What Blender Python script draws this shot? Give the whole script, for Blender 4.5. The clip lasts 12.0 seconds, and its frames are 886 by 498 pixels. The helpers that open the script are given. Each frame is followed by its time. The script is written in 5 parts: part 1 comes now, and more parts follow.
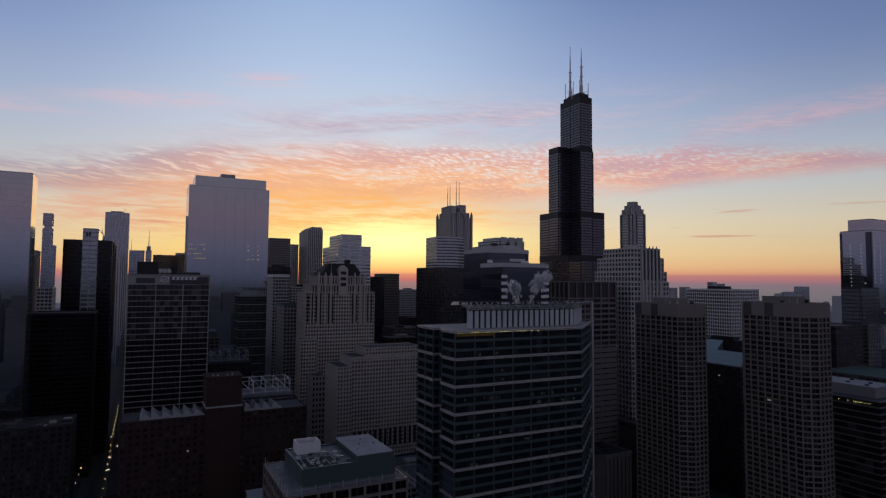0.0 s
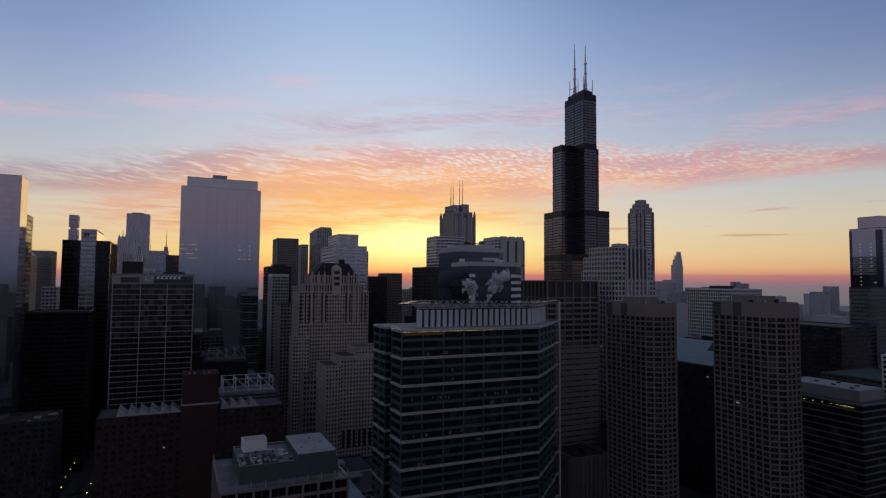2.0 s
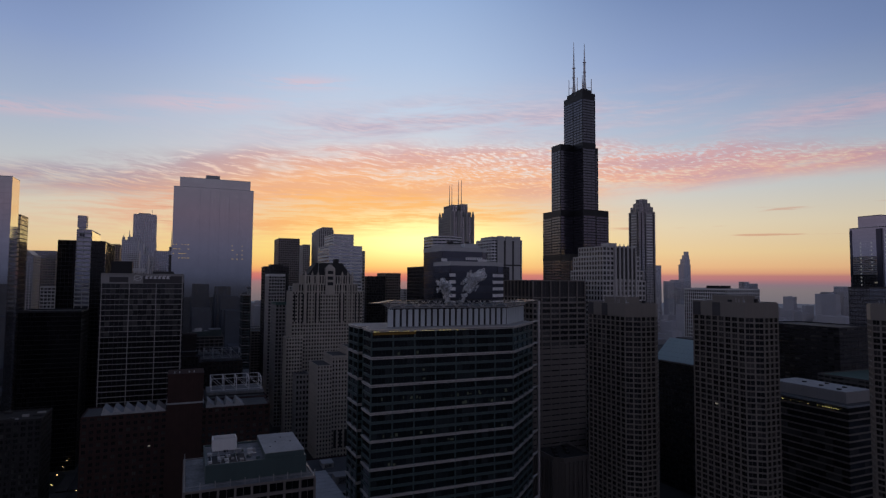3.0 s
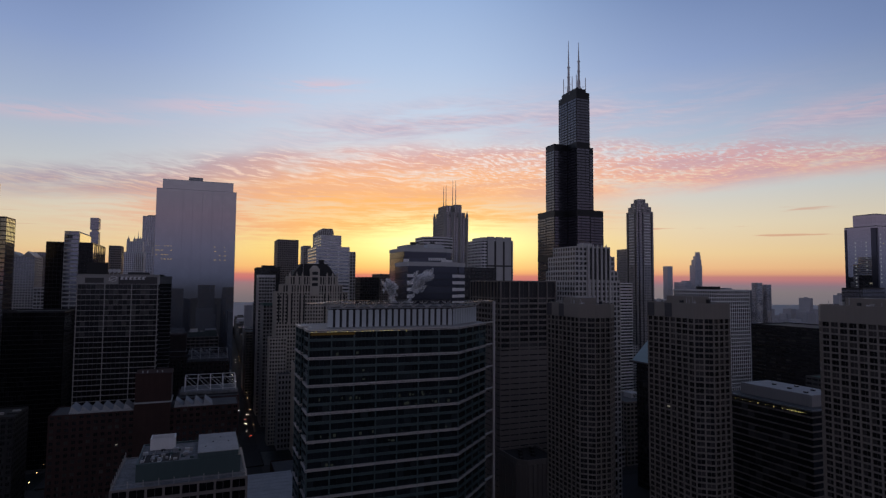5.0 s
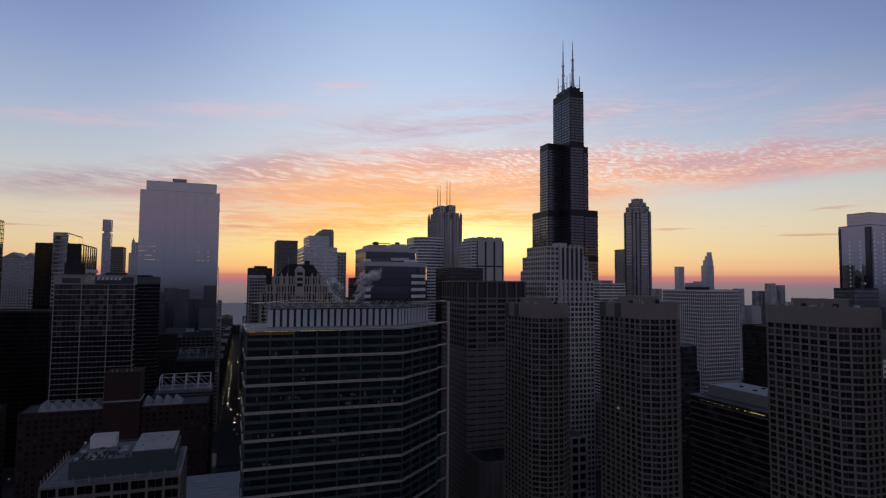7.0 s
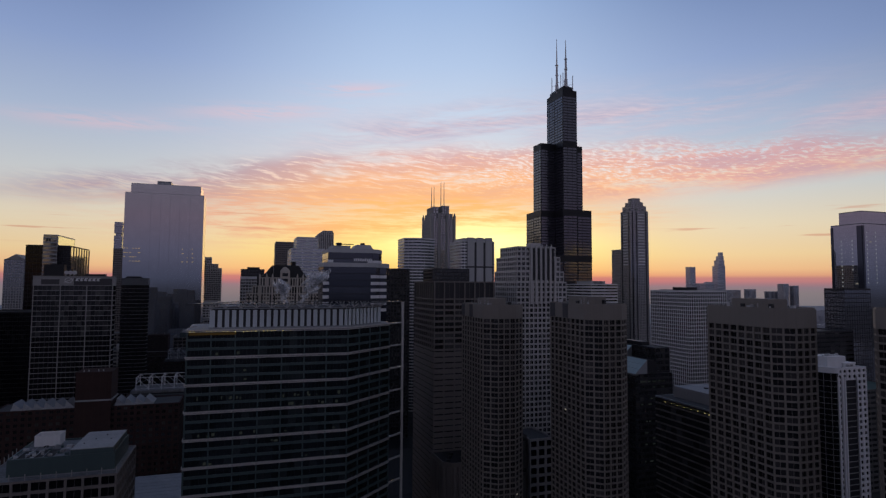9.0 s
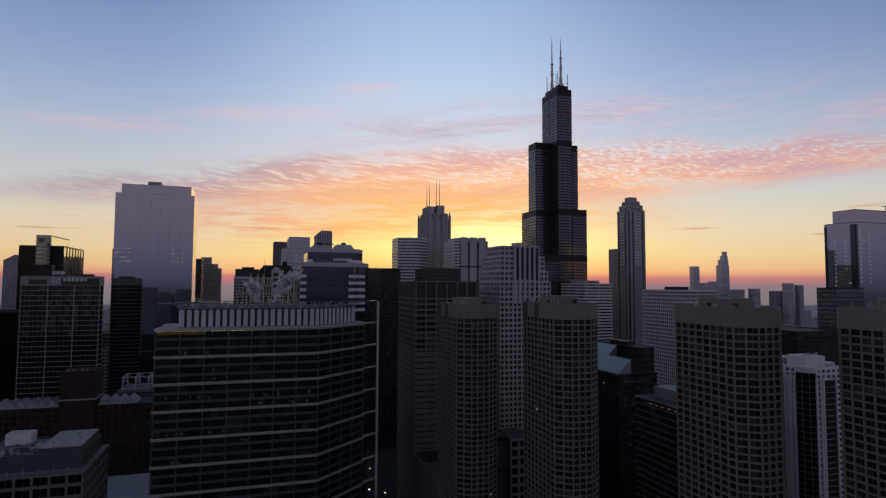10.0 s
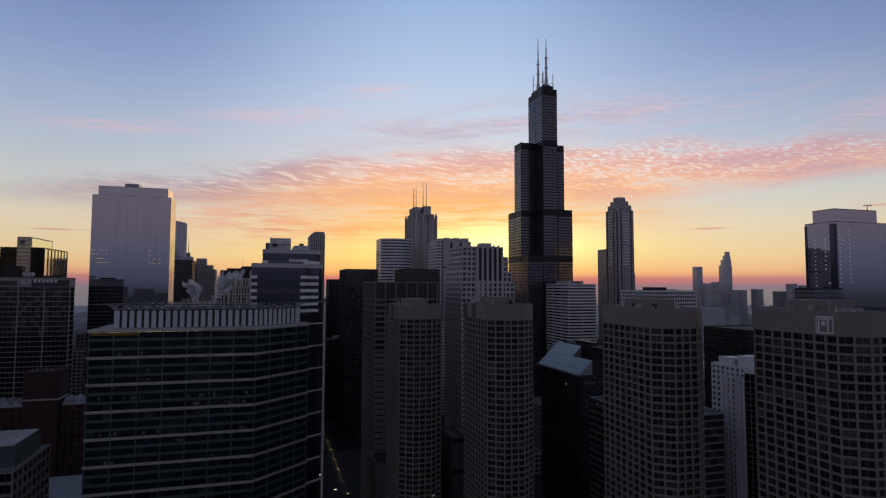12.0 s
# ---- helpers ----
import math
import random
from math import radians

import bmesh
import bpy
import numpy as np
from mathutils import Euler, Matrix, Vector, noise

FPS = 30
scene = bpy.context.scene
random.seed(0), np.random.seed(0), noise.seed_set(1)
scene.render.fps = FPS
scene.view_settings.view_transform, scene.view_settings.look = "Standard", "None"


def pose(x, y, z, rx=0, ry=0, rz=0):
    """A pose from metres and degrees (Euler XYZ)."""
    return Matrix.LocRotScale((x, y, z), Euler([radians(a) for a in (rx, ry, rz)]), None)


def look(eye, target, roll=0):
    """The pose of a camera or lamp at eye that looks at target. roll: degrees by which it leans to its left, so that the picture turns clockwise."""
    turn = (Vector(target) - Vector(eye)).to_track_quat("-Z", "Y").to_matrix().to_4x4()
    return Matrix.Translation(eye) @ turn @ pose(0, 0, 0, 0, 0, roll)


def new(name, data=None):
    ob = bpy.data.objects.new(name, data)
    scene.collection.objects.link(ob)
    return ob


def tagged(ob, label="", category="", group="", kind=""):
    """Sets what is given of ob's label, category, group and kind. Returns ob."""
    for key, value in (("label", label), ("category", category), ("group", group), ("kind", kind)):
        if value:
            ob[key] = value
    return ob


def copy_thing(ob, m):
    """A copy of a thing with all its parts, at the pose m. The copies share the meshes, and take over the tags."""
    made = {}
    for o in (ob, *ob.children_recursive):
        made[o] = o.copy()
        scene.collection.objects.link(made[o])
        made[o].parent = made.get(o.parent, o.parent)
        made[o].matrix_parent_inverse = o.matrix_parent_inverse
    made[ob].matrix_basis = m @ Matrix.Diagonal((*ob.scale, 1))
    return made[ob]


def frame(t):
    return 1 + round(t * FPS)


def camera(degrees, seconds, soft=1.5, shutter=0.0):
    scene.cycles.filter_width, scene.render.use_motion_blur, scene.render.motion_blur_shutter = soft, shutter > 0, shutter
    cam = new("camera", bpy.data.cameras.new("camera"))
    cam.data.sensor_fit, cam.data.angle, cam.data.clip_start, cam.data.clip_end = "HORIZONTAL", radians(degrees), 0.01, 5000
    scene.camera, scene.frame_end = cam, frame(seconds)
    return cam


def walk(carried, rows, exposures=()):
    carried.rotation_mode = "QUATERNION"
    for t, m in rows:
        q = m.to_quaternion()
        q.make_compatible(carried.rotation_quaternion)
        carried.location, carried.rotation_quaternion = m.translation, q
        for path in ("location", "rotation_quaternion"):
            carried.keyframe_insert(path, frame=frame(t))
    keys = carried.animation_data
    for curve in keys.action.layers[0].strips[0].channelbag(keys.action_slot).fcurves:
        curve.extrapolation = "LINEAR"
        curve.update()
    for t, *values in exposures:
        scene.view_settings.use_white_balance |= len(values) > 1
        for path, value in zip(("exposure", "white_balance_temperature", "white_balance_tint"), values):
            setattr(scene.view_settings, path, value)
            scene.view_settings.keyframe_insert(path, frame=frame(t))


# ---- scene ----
cam = camera(74.7, 12.0, soft=1.3)
METRES, EYE, TILT, LEAN, TURN = 214.0, 165.0, 0.0, 0.0, -27.4
ROWS = [
    (0.0, 0.0, 0.0, 0.0, -0.03, 3.27, -0.44),
    (0.5, 0.0414, 0.0024, -0.0005, 0.62, 3.25, -0.45),
    (1.0, 0.0828, 0.0048, -0.0006, 1.28, 3.25, -0.43),
    (1.5, 0.1241, 0.0078, -0.0007, 1.93, 3.24, -0.43),
    (2.0, 0.1659, 0.0117, -0.001, 2.58, 3.24, -0.43),
    (2.5, 0.208, 0.0162, -0.0014, 3.19, 3.23, -0.42),
    (3.0, 0.2497, 0.021, -0.0017, 3.61, 3.24, -0.44),
    (5.0, 0.4151, 0.0403, -0.0022, 5.34, 3.34, -0.43),
    (5.5, 0.4563, 0.0462, -0.0025, 5.77, 3.35, -0.44),
    (6.0, 0.4976, 0.0525, -0.0026, 6.22, 3.37, -0.44),
    (6.5, 0.5388, 0.0588, -0.0026, 6.64, 3.38, -0.43),
    (7.0, 0.5803, 0.0654, -0.003, 7.08, 3.4, -0.42),
    (9.0, 0.7429, 0.0913, -0.0033, 8.77, 3.49, -0.34),
    (9.5, 0.7838, 0.0992, -0.0031, 9.16, 3.47, -0.3),
    (10.0, 0.8249, 0.1074, -0.0036, 9.48, 3.47, -0.28),
    (10.5, 0.8658, 0.1152, -0.003, 9.75, 3.49, -0.25),
    (11.0, 0.9069, 0.1239, -0.003, 9.99, 3.5, -0.23),
    (11.5, 0.948, 0.132, -0.0025, 10.24, 3.53, -0.18),
    (12.0, 0.9893, 0.1391, -0.0029, 10.5, 3.54, -0.21),
]
walk(cam, [(t, pose(0, 0, EYE, TILT, LEAN, TURN) @ pose(METRES * x, METRES * y, METRES * z, 90 + pitch, roll, yaw)) for t, x, y, z, yaw, pitch, roll in ROWS],
     exposures=((0.0, 0.0), (3.0, 0.0), (7.0, 0.09), (9.5, 0.09), (12.0, 0.06)))


# ---- light: sunrise sky, sun just at the horizon behind thin cloud ----
SUN_AZ = radians(20.8)          # from +y (east) towards +x (south)
SUN = Vector((math.sin(SUN_AZ), math.cos(SUN_AZ), 0))


def srgb(r, g, b, k=1.0):
    def lin(c):
        c = c / 255
        return k * (c / 12.92 if c <= 0.04045 else ((c + 0.055) / 1.055) ** 2.4)
    return (lin(r), lin(g), lin(b), 1)


class Nodes:
    """Short ways to write node trees."""

    def __init__(self, tree):
        self.t = tree
        tree.nodes.clear()

    def add(self, kind, **props):
        n = self.t.nodes.new(kind)
        for k, v in props.items():
            if k == "operation":
                n.operation = v
            elif k == "data_type":
                n.data_type = v
            elif k == "blend_type":
                n.blend_type = v
        return n

    def put(self, v, socket):
        if isinstance(v, (int, float, tuple, list)):
            socket.default_value = v
        else:
            self.t.links.new(v, socket)

    def math(self, op, a, b=0.0, c=None, clamp=False):
        n = self.add("ShaderNodeMath", operation=op)
        n.use_clamp = clamp
        self.put(a, n.inputs[0])
        self.put(b, n.inputs[1])
        if c is not None:
            self.put(c, n.inputs[2])
        return n.outputs[0]

    def span(self, v, a, b, c=0.0, d=1.0, smooth=True):
        n = self.add("ShaderNodeMapRange")
        n.interpolation_type = "SMOOTHSTEP" if smooth else "LINEAR"
        n.clamp = True
        for i, x in enumerate((v, a, b, c, d)):
            self.put(x, n.inputs[i])
        return n.outputs[0]

    def mix(self, f, a, b, blend="MIX"):
        n = self.add("ShaderNodeMix", data_type="RGBA", blend_type=blend)
        self.put(f, n.inputs[0])
        self.put(a, n.inputs[6])
        self.put(b, n.inputs[7])
        return n.outputs[2]

    def ramp(self, f, stops):
        n = self.add("ShaderNodeValToRGB")
        e = n.color_ramp.elements
        while len(e) > 1:
            e.remove(e[-1])
        e[0].position, e[0].color = stops[0][0], stops[0][1]
        for p, c in stops[1:]:
            e.new(p).color = c
        self.put(f, n.inputs[0])
        return n.outputs[0]

    def xyz(self, x, y, z=0.0):
        n = self.add("ShaderNodeCombineXYZ")
        for i, v in enumerate((x, y, z)):
            self.put(v, n.inputs[i])
        return n.outputs[0]

    def noise(self, v, scale=1.0, detail=4.0, rough=0.55, distort=0.0):
        n = self.add("ShaderNodeTexNoise")
        self.put(v, n.inputs["Vector"])
        n.inputs["Scale"].default_value = scale
        n.inputs["Detail"].default_value = detail
        n.inputs["Roughness"].default_value = rough
        n.inputs["Distortion"].default_value = distort
        return n.outputs[0]


def build_world():
    world = bpy.data.worlds.new("sunrise_sky")
    scene.world = world
    world.use_nodes = True
    g = Nodes(world.node_tree)
    co = g.add("ShaderNodeTexCoord").outputs["Generated"]
    norm = g.add("ShaderNodeVectorMath", operation="NORMALIZE")
    g.put(co, norm.inputs[0])
    sep = g.add("ShaderNodeSeparateXYZ")
    g.put(norm.outputs[0], sep.inputs[0])
    dx, dy, dz = sep.outputs
    elev = g.math("MULTIPLY", g.math("ARCSINE", dz), 57.29578)
    # azimuth from the sun, in degrees, positive towards the south
    ca = g.math("ADD", g.math("MULTIPLY", dx, SUN.x), g.math("MULTIPLY", dy, SUN.y))
    sa = g.math("SUBTRACT", g.math("MULTIPLY", dx, SUN.y), g.math("MULTIPLY", dy, SUN.x))
    az = g.math("MULTIPLY", g.math("ARCTAN2", sa, ca), 57.29578)
    aaz = g.math("ABSOLUTE", az)

    def by_elev(stops):
        f = g.math("DIVIDE", g.math("ADD", elev, 6.0), 66.0, clamp=True)
        return g.ramp(f, [((e + 6) / 66, srgb(*c)) for e, c in stops])

    side = by_elev([(-6, (70, 68, 74)), (-2.0, (116, 112, 118)), (-0.5, (134, 122, 124)), (-0.1, (140, 120, 128)), (0.15, (158, 120, 126)), (0.35, (184, 122, 124)), (0.75, (194, 130, 122)), (0.95, (222, 160, 124)), (1.5, (236, 186, 136)),
                    (2.8, (237, 205, 154)), (5.4, (228, 212, 182)), (8.5, (206, 206, 202)), (14, (174, 187, 208)), (20, (142, 161, 200)), (27, (108, 130, 174)), (42, (60, 73, 103)), (60, (46, 56, 80))])
    near = by_elev([(-6, (78, 72, 76)), (-1.5, (118, 104, 106)), (-0.1, (158, 118, 118)), (0.15, (190, 106, 106)), (0.35, (208, 108, 102)), (0.75, (218, 122, 102)), (0.95, (246, 160, 98)), (1.4, (253, 188, 102)), (2.6, (255, 212, 114)), (3.8, (255, 222, 124)),
                    (5.5, (252, 204, 134)), (8.5, (240, 210, 180)), (12, (217, 214, 216)), (16, (198, 210, 228)), (21, (176, 196, 226)), (27, (152, 177, 216)), (42, (66, 80, 110)), (60, (46, 56, 80))])
    west = by_elev([(-6, (18, 18, 22)), (-1.0, (60, 62, 75)), (0.5, (93, 97, 121)), (3, (121, 119, 144)), (6, (143, 128, 146)), (10, (139, 136, 152)), (16, (134, 136, 153)),
                    (28, (104, 108, 127)), (42, (60, 68, 88)), (60, (46, 56, 80))])
    near_f = g.span(g.math("ABSOLUTE", g.math("ADD", az, 3.0)), 2.0, 30.0, 1.0, 0.0)
    base = g.mix(near_f, side, near)
    # the disc's glow behind the haze
    gl = g.math("ADD", g.math("POWER", g.math("DIVIDE", g.math("SUBTRACT", az, 1.0), 9.0), 2.0), g.math("POWER", g.math("DIVIDE", g.math("SUBTRACT", elev, 4.2), 2.2), 2.0))
    base = g.mix(g.math("MULTIPLY", g.math("EXPONENT", g.math("MULTIPLY", gl, -1.0)), 0.9), base, srgb(255, 246, 168, 1.4))
    # rippled high cloud, lit from below, in one long bank
    def lobe(x0, sx, e0, se, slope=0.0):
        u = g.math("POWER", g.math("DIVIDE", g.math("SUBTRACT", az, x0), sx), 2.0)
        v = g.math("SUBTRACT", g.math("SUBTRACT", elev, e0), g.math("MULTIPLY", g.math("SUBTRACT", az, x0), slope))
        v = g.math("POWER", g.math("DIVIDE", v, se), 2.0)
        return g.math("EXPONENT", g.math("MULTIPLY", g.math("ADD", u, v), -1.0))

    warp = g.math("SUBTRACT", g.noise(g.xyz(g.math("DIVIDE", az, 7.0), g.math("DIVIDE", elev, 2.6), 3.0), 1.0, 3.0), 0.5)
    sh = g.math("ADD", elev, g.math("MULTIPLY", warp, 2.0))
    flow = g.math("SUBTRACT", g.math("ADD", elev, g.math("MULTIPLY", warp, 0.8)), g.math("MULTIPLY", az, 0.055))
    streak = g.noise(g.xyz(g.math("DIVIDE", az, 7.0), g.math("DIVIDE", flow, 0.75), 0.7), 1.0, 7.0, 0.6)
    feather = g.math("ADD", g.math("ADD", elev, g.math("MULTIPLY", warp, 1.4)), g.math("MULTIPLY", az, 0.09))
    silk = g.noise(g.xyz(g.math("DIVIDE", az, 2.2), g.math("DIVIDE", feather, 0.22), 4.1), 1.0, 4.0, 0.6)
    strand = g.noise(g.xyz(g.math("DIVIDE", az, 3.4), g.math("DIVIDE", g.math("ADD", elev, g.math("MULTIPLY", warp, 0.7)), 0.26), 7.7), 1.0, 5.0, 0.62)
    crest = g.math("ADD", g.math("ADD", elev, g.math("MULTIPLY", warp, 1.6)), g.math("MULTIPLY", az, 0.16))
    ripple = g.noise(g.xyz(g.math("DIVIDE", g.math("SUBTRACT", az, g.math("MULTIPLY", elev, 0.3)), 0.75), g.math("DIVIDE", crest, 0.17), 9.0), 1.0, 4.0, 0.55)
    big = g.noise(g.xyz(g.math("DIVIDE", az, 11.0), g.math("DIVIDE", elev, 2.6), 5.3), 1.0, 3.0)
    azc = g.math("SUBTRACT", az, 5.0)
    upper = g.math("SUBTRACT", 13.7, g.math("MULTIPLY", g.math("MULTIPLY", azc, azc), 0.0017))
    sag = g.math("MULTIPLY", g.math("MAXIMUM", g.math("SUBTRACT", -6.0, az), 0.0), 0.055)
    upper = g.math("SUBTRACT", upper, sag)
    lower = g.math("ADD", g.math("SUBTRACT", 7.9, g.math("MULTIPLY", sag, 0.6)), g.math("MULTIPLY", g.span(az, 12.0, 40.0), 1.3))
    under = g.math("SUBTRACT", g.math("ADD", elev, g.math("MULTIPLY", warp, 1.0)), lower)
    over = g.math("SUBTRACT", sh, upper)
    env = g.math("MULTIPLY", g.span(under, -0.7, 1.0), g.span(over, -1.5, 0.5, 1.0, 0.0))
    env = g.math("MULTIPLY", env, g.span(az, -46.0, -30.0, 0.25, 1.0))
    wave = g.mix(g.span(az, -8.0, 7.0), silk, ripple)
    body = g.math("ADD", g.math("MULTIPLY", streak, 0.55), g.math("MULTIPLY", big, 0.45))
    d1 = g.math("MULTIPLY", env, g.span(body, 0.34, 0.52, 0.35, 1.0))
    gap = g.span(g.math("ADD", wave, g.math("MULTIPLY", g.math("SUBTRACT", body, 0.5), -0.7)), 0.44, 0.68, 0.0, 1.0)
    gap = g.math("MULTIPLY", gap, g.span(under, 0.2, 2.0, 0.25, 1.0))
    gap = g.math("MULTIPLY", gap, g.span(az, -14.0, 5.0, 0.6, 1.0))
    # peach near the sun, pink higher up, mauve along the upper edge and far from the sun
    high = g.span(over, -3.6, -0.4)
    lit = g.mix(g.span(az, -32.0, -8.0), srgb(186, 158, 160), srgb(252, 184, 130))
    lit = g.mix(g.span(az, 6.0, 30.0), lit, srgb(232, 172, 158))
    lit = g.mix(g.math("MULTIPLY", high, 0.8), lit, g.mix(g.span(az, -24.0, -4.0), srgb(168, 154, 172), srgb(216, 166, 168)))
    lit = g.mix(g.math("MULTIPLY", g.span(body, 0.46, 0.62), g.span(az, 4.0, 24.0, 0.25, 0.55)), lit, srgb(188, 158, 174))
    lit = g.mix(g.math("MULTIPLY", g.span(silk, 0.54, 0.70), g.span(aaz, 34.0, 14.0, 0.0, 0.85)), lit, srgb(255, 196, 150))
    pale = g.mix(g.span(under, 0.0, 3.4), srgb(255, 210, 156), g.mix(g.span(aaz, 8.0, 32.0), srgb(248, 228, 220), srgb(206, 208, 218)))
    # mauve veil above the bank, drawn out in long soft streaks
    veil = g.math("ADD", lobe(-3.0, 13.0, 15.3, 1.8, 0.12), g.math("ADD", lobe(16.0, 12.0, 15.6, 1.5, 0.06), lobe(38.0, 12.0, 14.0, 1.2, 0.04)))
    d2 = g.math("MULTIPLY", g.math("MINIMUM", veil, 1.0), g.span(g.math("ADD", body, g.math("MULTIPLY", silk, 0.07)), 0.40, 0.62))
    # low salmon streaks to either side of the glow
    low = g.math("ADD", lobe(-16.0, 12.5, 6.4, 2.1, 0.03), g.math("ADD", g.math("MULTIPLY", lobe(0.0, 9.0, 7.2, 1.5, 0.02), 0.8), g.math("MULTIPLY", lobe(12.0, 7.0, 6.4, 0.9, 0.03), 0.45)))
    d3 = g.math("MULTIPLY", g.math("MINIMUM", g.math("MULTIPLY", low, 1.5), 1.0), g.span(g.math("ADD", g.math("MULTIPLY", body, 0.5), g.math("MULTIPLY", strand, 0.6)), 0.46, 0.64, 0.15, 1.0))
    thin = g.math("MULTIPLY", g.math("MULTIPLY", g.span(elev, 3.0, 4.2), g.span(elev, 6.0, 7.4, 1.0, 0.0)), g.span(aaz, 12.0, 22.0))
    d4 = g.math("MULTIPLY", thin, g.span(g.noise(g.xyz(g.math("DIVIDE", az, 9.0), g.math("DIVIDE", elev, 0.4), 4.4), 1.0, 3.0), 0.62, 0.72))
    # small pink puffs high up
    puff = g.math("ADD", lobe(-11.0, 4.2, 18.6, 0.55, 0.05), g.math("ADD", lobe(-20.0, 6.5, 15.9, 0.7, 0.10), g.math("ADD", lobe(-33.0, 6.0, 13.6, 0.6, 0.05), g.math("MULTIPLY", lobe(42.0, 9.0, 14.6, 0.8, 0.05), 0.8))))
    d5 = g.math("MULTIPLY", puff, g.span(g.math("ADD", streak, g.math("MULTIPLY", silk, 0.3)), 0.50, 0.72))
    sky = g.mix(g.math("MULTIPLY", d2, 0.85), base, g.mix(g.span(silk, 0.30, 0.72), srgb(184, 174, 194), srgb(212, 192, 202)))
    sky = g.mix(g.math("MULTIPLY", d1, 0.92), sky, g.mix(gap, lit, pale))
    sky = g.mix(g.math("MULTIPLY", d3, 0.85), sky, g.mix(g.span(aaz, 8.0, 24.0), srgb(255, 186, 108), srgb(232, 168, 138)))
    sky = g.mix(g.math("MULTIPLY", d4, 0.6), sky, srgb(206, 142, 118))
    sky = g.mix(g.math("MULTIPLY", d5, 0.55), sky, srgb(224, 190, 198))
    # the zenith side deepens towards the south
    sky = g.mix(g.math("MULTIPLY", g.math("MULTIPLY", g.span(az, 22.0, 48.0), g.span(elev, 9.0, 22.0)), 0.45), sky, srgb(88, 108, 150))
    sky = g.mix(g.span(az, 18.0, 50.0, 0.0, 0.9), sky, (0.77, 0.80, 0.85, 1), "MULTIPLY")
    sky = g.mix(g.span(az, -42.0, -18.0, 0.85, 0.0), sky, (0.86, 0.88, 0.92, 1), "MULTIPLY")
    # opposite the sun: the blue shadow of the earth under a dull pink belt
    sky = g.mix(g.span(aaz, 43.0, 74.0), sky, west)
    bg = g.add("ShaderNodeBackground")
    g.put(sky, bg.inputs[0])
    bg.inputs[1].default_value = 1.0
    out = g.add("ShaderNodeOutputWorld")
    g.put(bg.outputs[0], out.inputs[0])


build_world()
sun_data = bpy.data.lights.new("sun", "SUN")
sun_data.energy, sun_data.angle, sun_data.color = 0.2, radians(40), (1.0, 0.66, 0.38)
sun = new("sun", sun_data)
sun.matrix_world = look((SUN.x * 3000, SUN.y * 3000, 210), (0, 0, 0))


# ---- materials ----
def surface(name, color, rough=0.8, metal=0.0, var=0.25, scale=0.15, stain=0.02, bump=0.15, island=0.0, spec=0.5):
    """A matt or glossy surface with grain at a fine and a broad scale, and rain streaks."""
    m = bpy.data.materials.new(name)
    m.use_nodes = True
    g = Nodes(m.node_tree)
    geo = g.add("ShaderNodeNewGeometry")
    pos = geo.outputs["Position"]
    s = g.add("ShaderNodeSeparateXYZ")
    g.put(pos, s.inputs[0])
    broad = g.noise(pos, scale * 0.35, 4.0, 0.6)
    fine = g.noise(pos, scale * 12, 4.0, 0.65)
    streak = g.noise(g.xyz(g.math("MULTIPLY", s.outputs[0], 0.9), g.math("MULTIPLY", s.outputs[1], 0.9), g.math("MULTIPLY", s.outputs[2], stain)), 1.0, 5.0, 0.6)
    k = g.math("ADD", g.math("MULTIPLY", broad, 0.4), g.math("ADD", g.math("MULTIPLY", fine, 0.25), g.math("MULTIPLY", streak, 0.35)))
    if island:
        k = g.math("ADD", k, g.math("MULTIPLY", g.math("SUBTRACT", geo.outputs["Random Per Island"], 0.5), island))
    f = g.span(k, 0.3, 0.7, 1 - var, 1 + var, smooth=False)
    col = g.add("ShaderNodeVectorMath", operation="SCALE")
    g.put(tuple(color), col.inputs[0])
    g.put(f, col.inputs[3])
    b = g.add("ShaderNodeBsdfPrincipled")
    g.put(col.outputs[0], b.inputs["Base Color"])
    g.put(g.span(fine, 0.3, 0.7, max(0.02, rough - 0.1), min(1, rough + 0.1)), b.inputs["Roughness"])
    b.inputs["Metallic"].default_value = metal
    b.inputs["Specular IOR Level"].default_value = spec
    if bump:
        bm = g.add("ShaderNodeBump")
        bm.inputs["Strength"].default_value = bump
        bm.inputs["Distance"].default_value = 0.05
        g.put(fine, bm.inputs["Height"])
        g.put(bm.outputs[0], b.inputs["Normal"])
    o = g.add("ShaderNodeOutputMaterial")
    g.put(b.outputs[0], o.inputs[0])
    return m


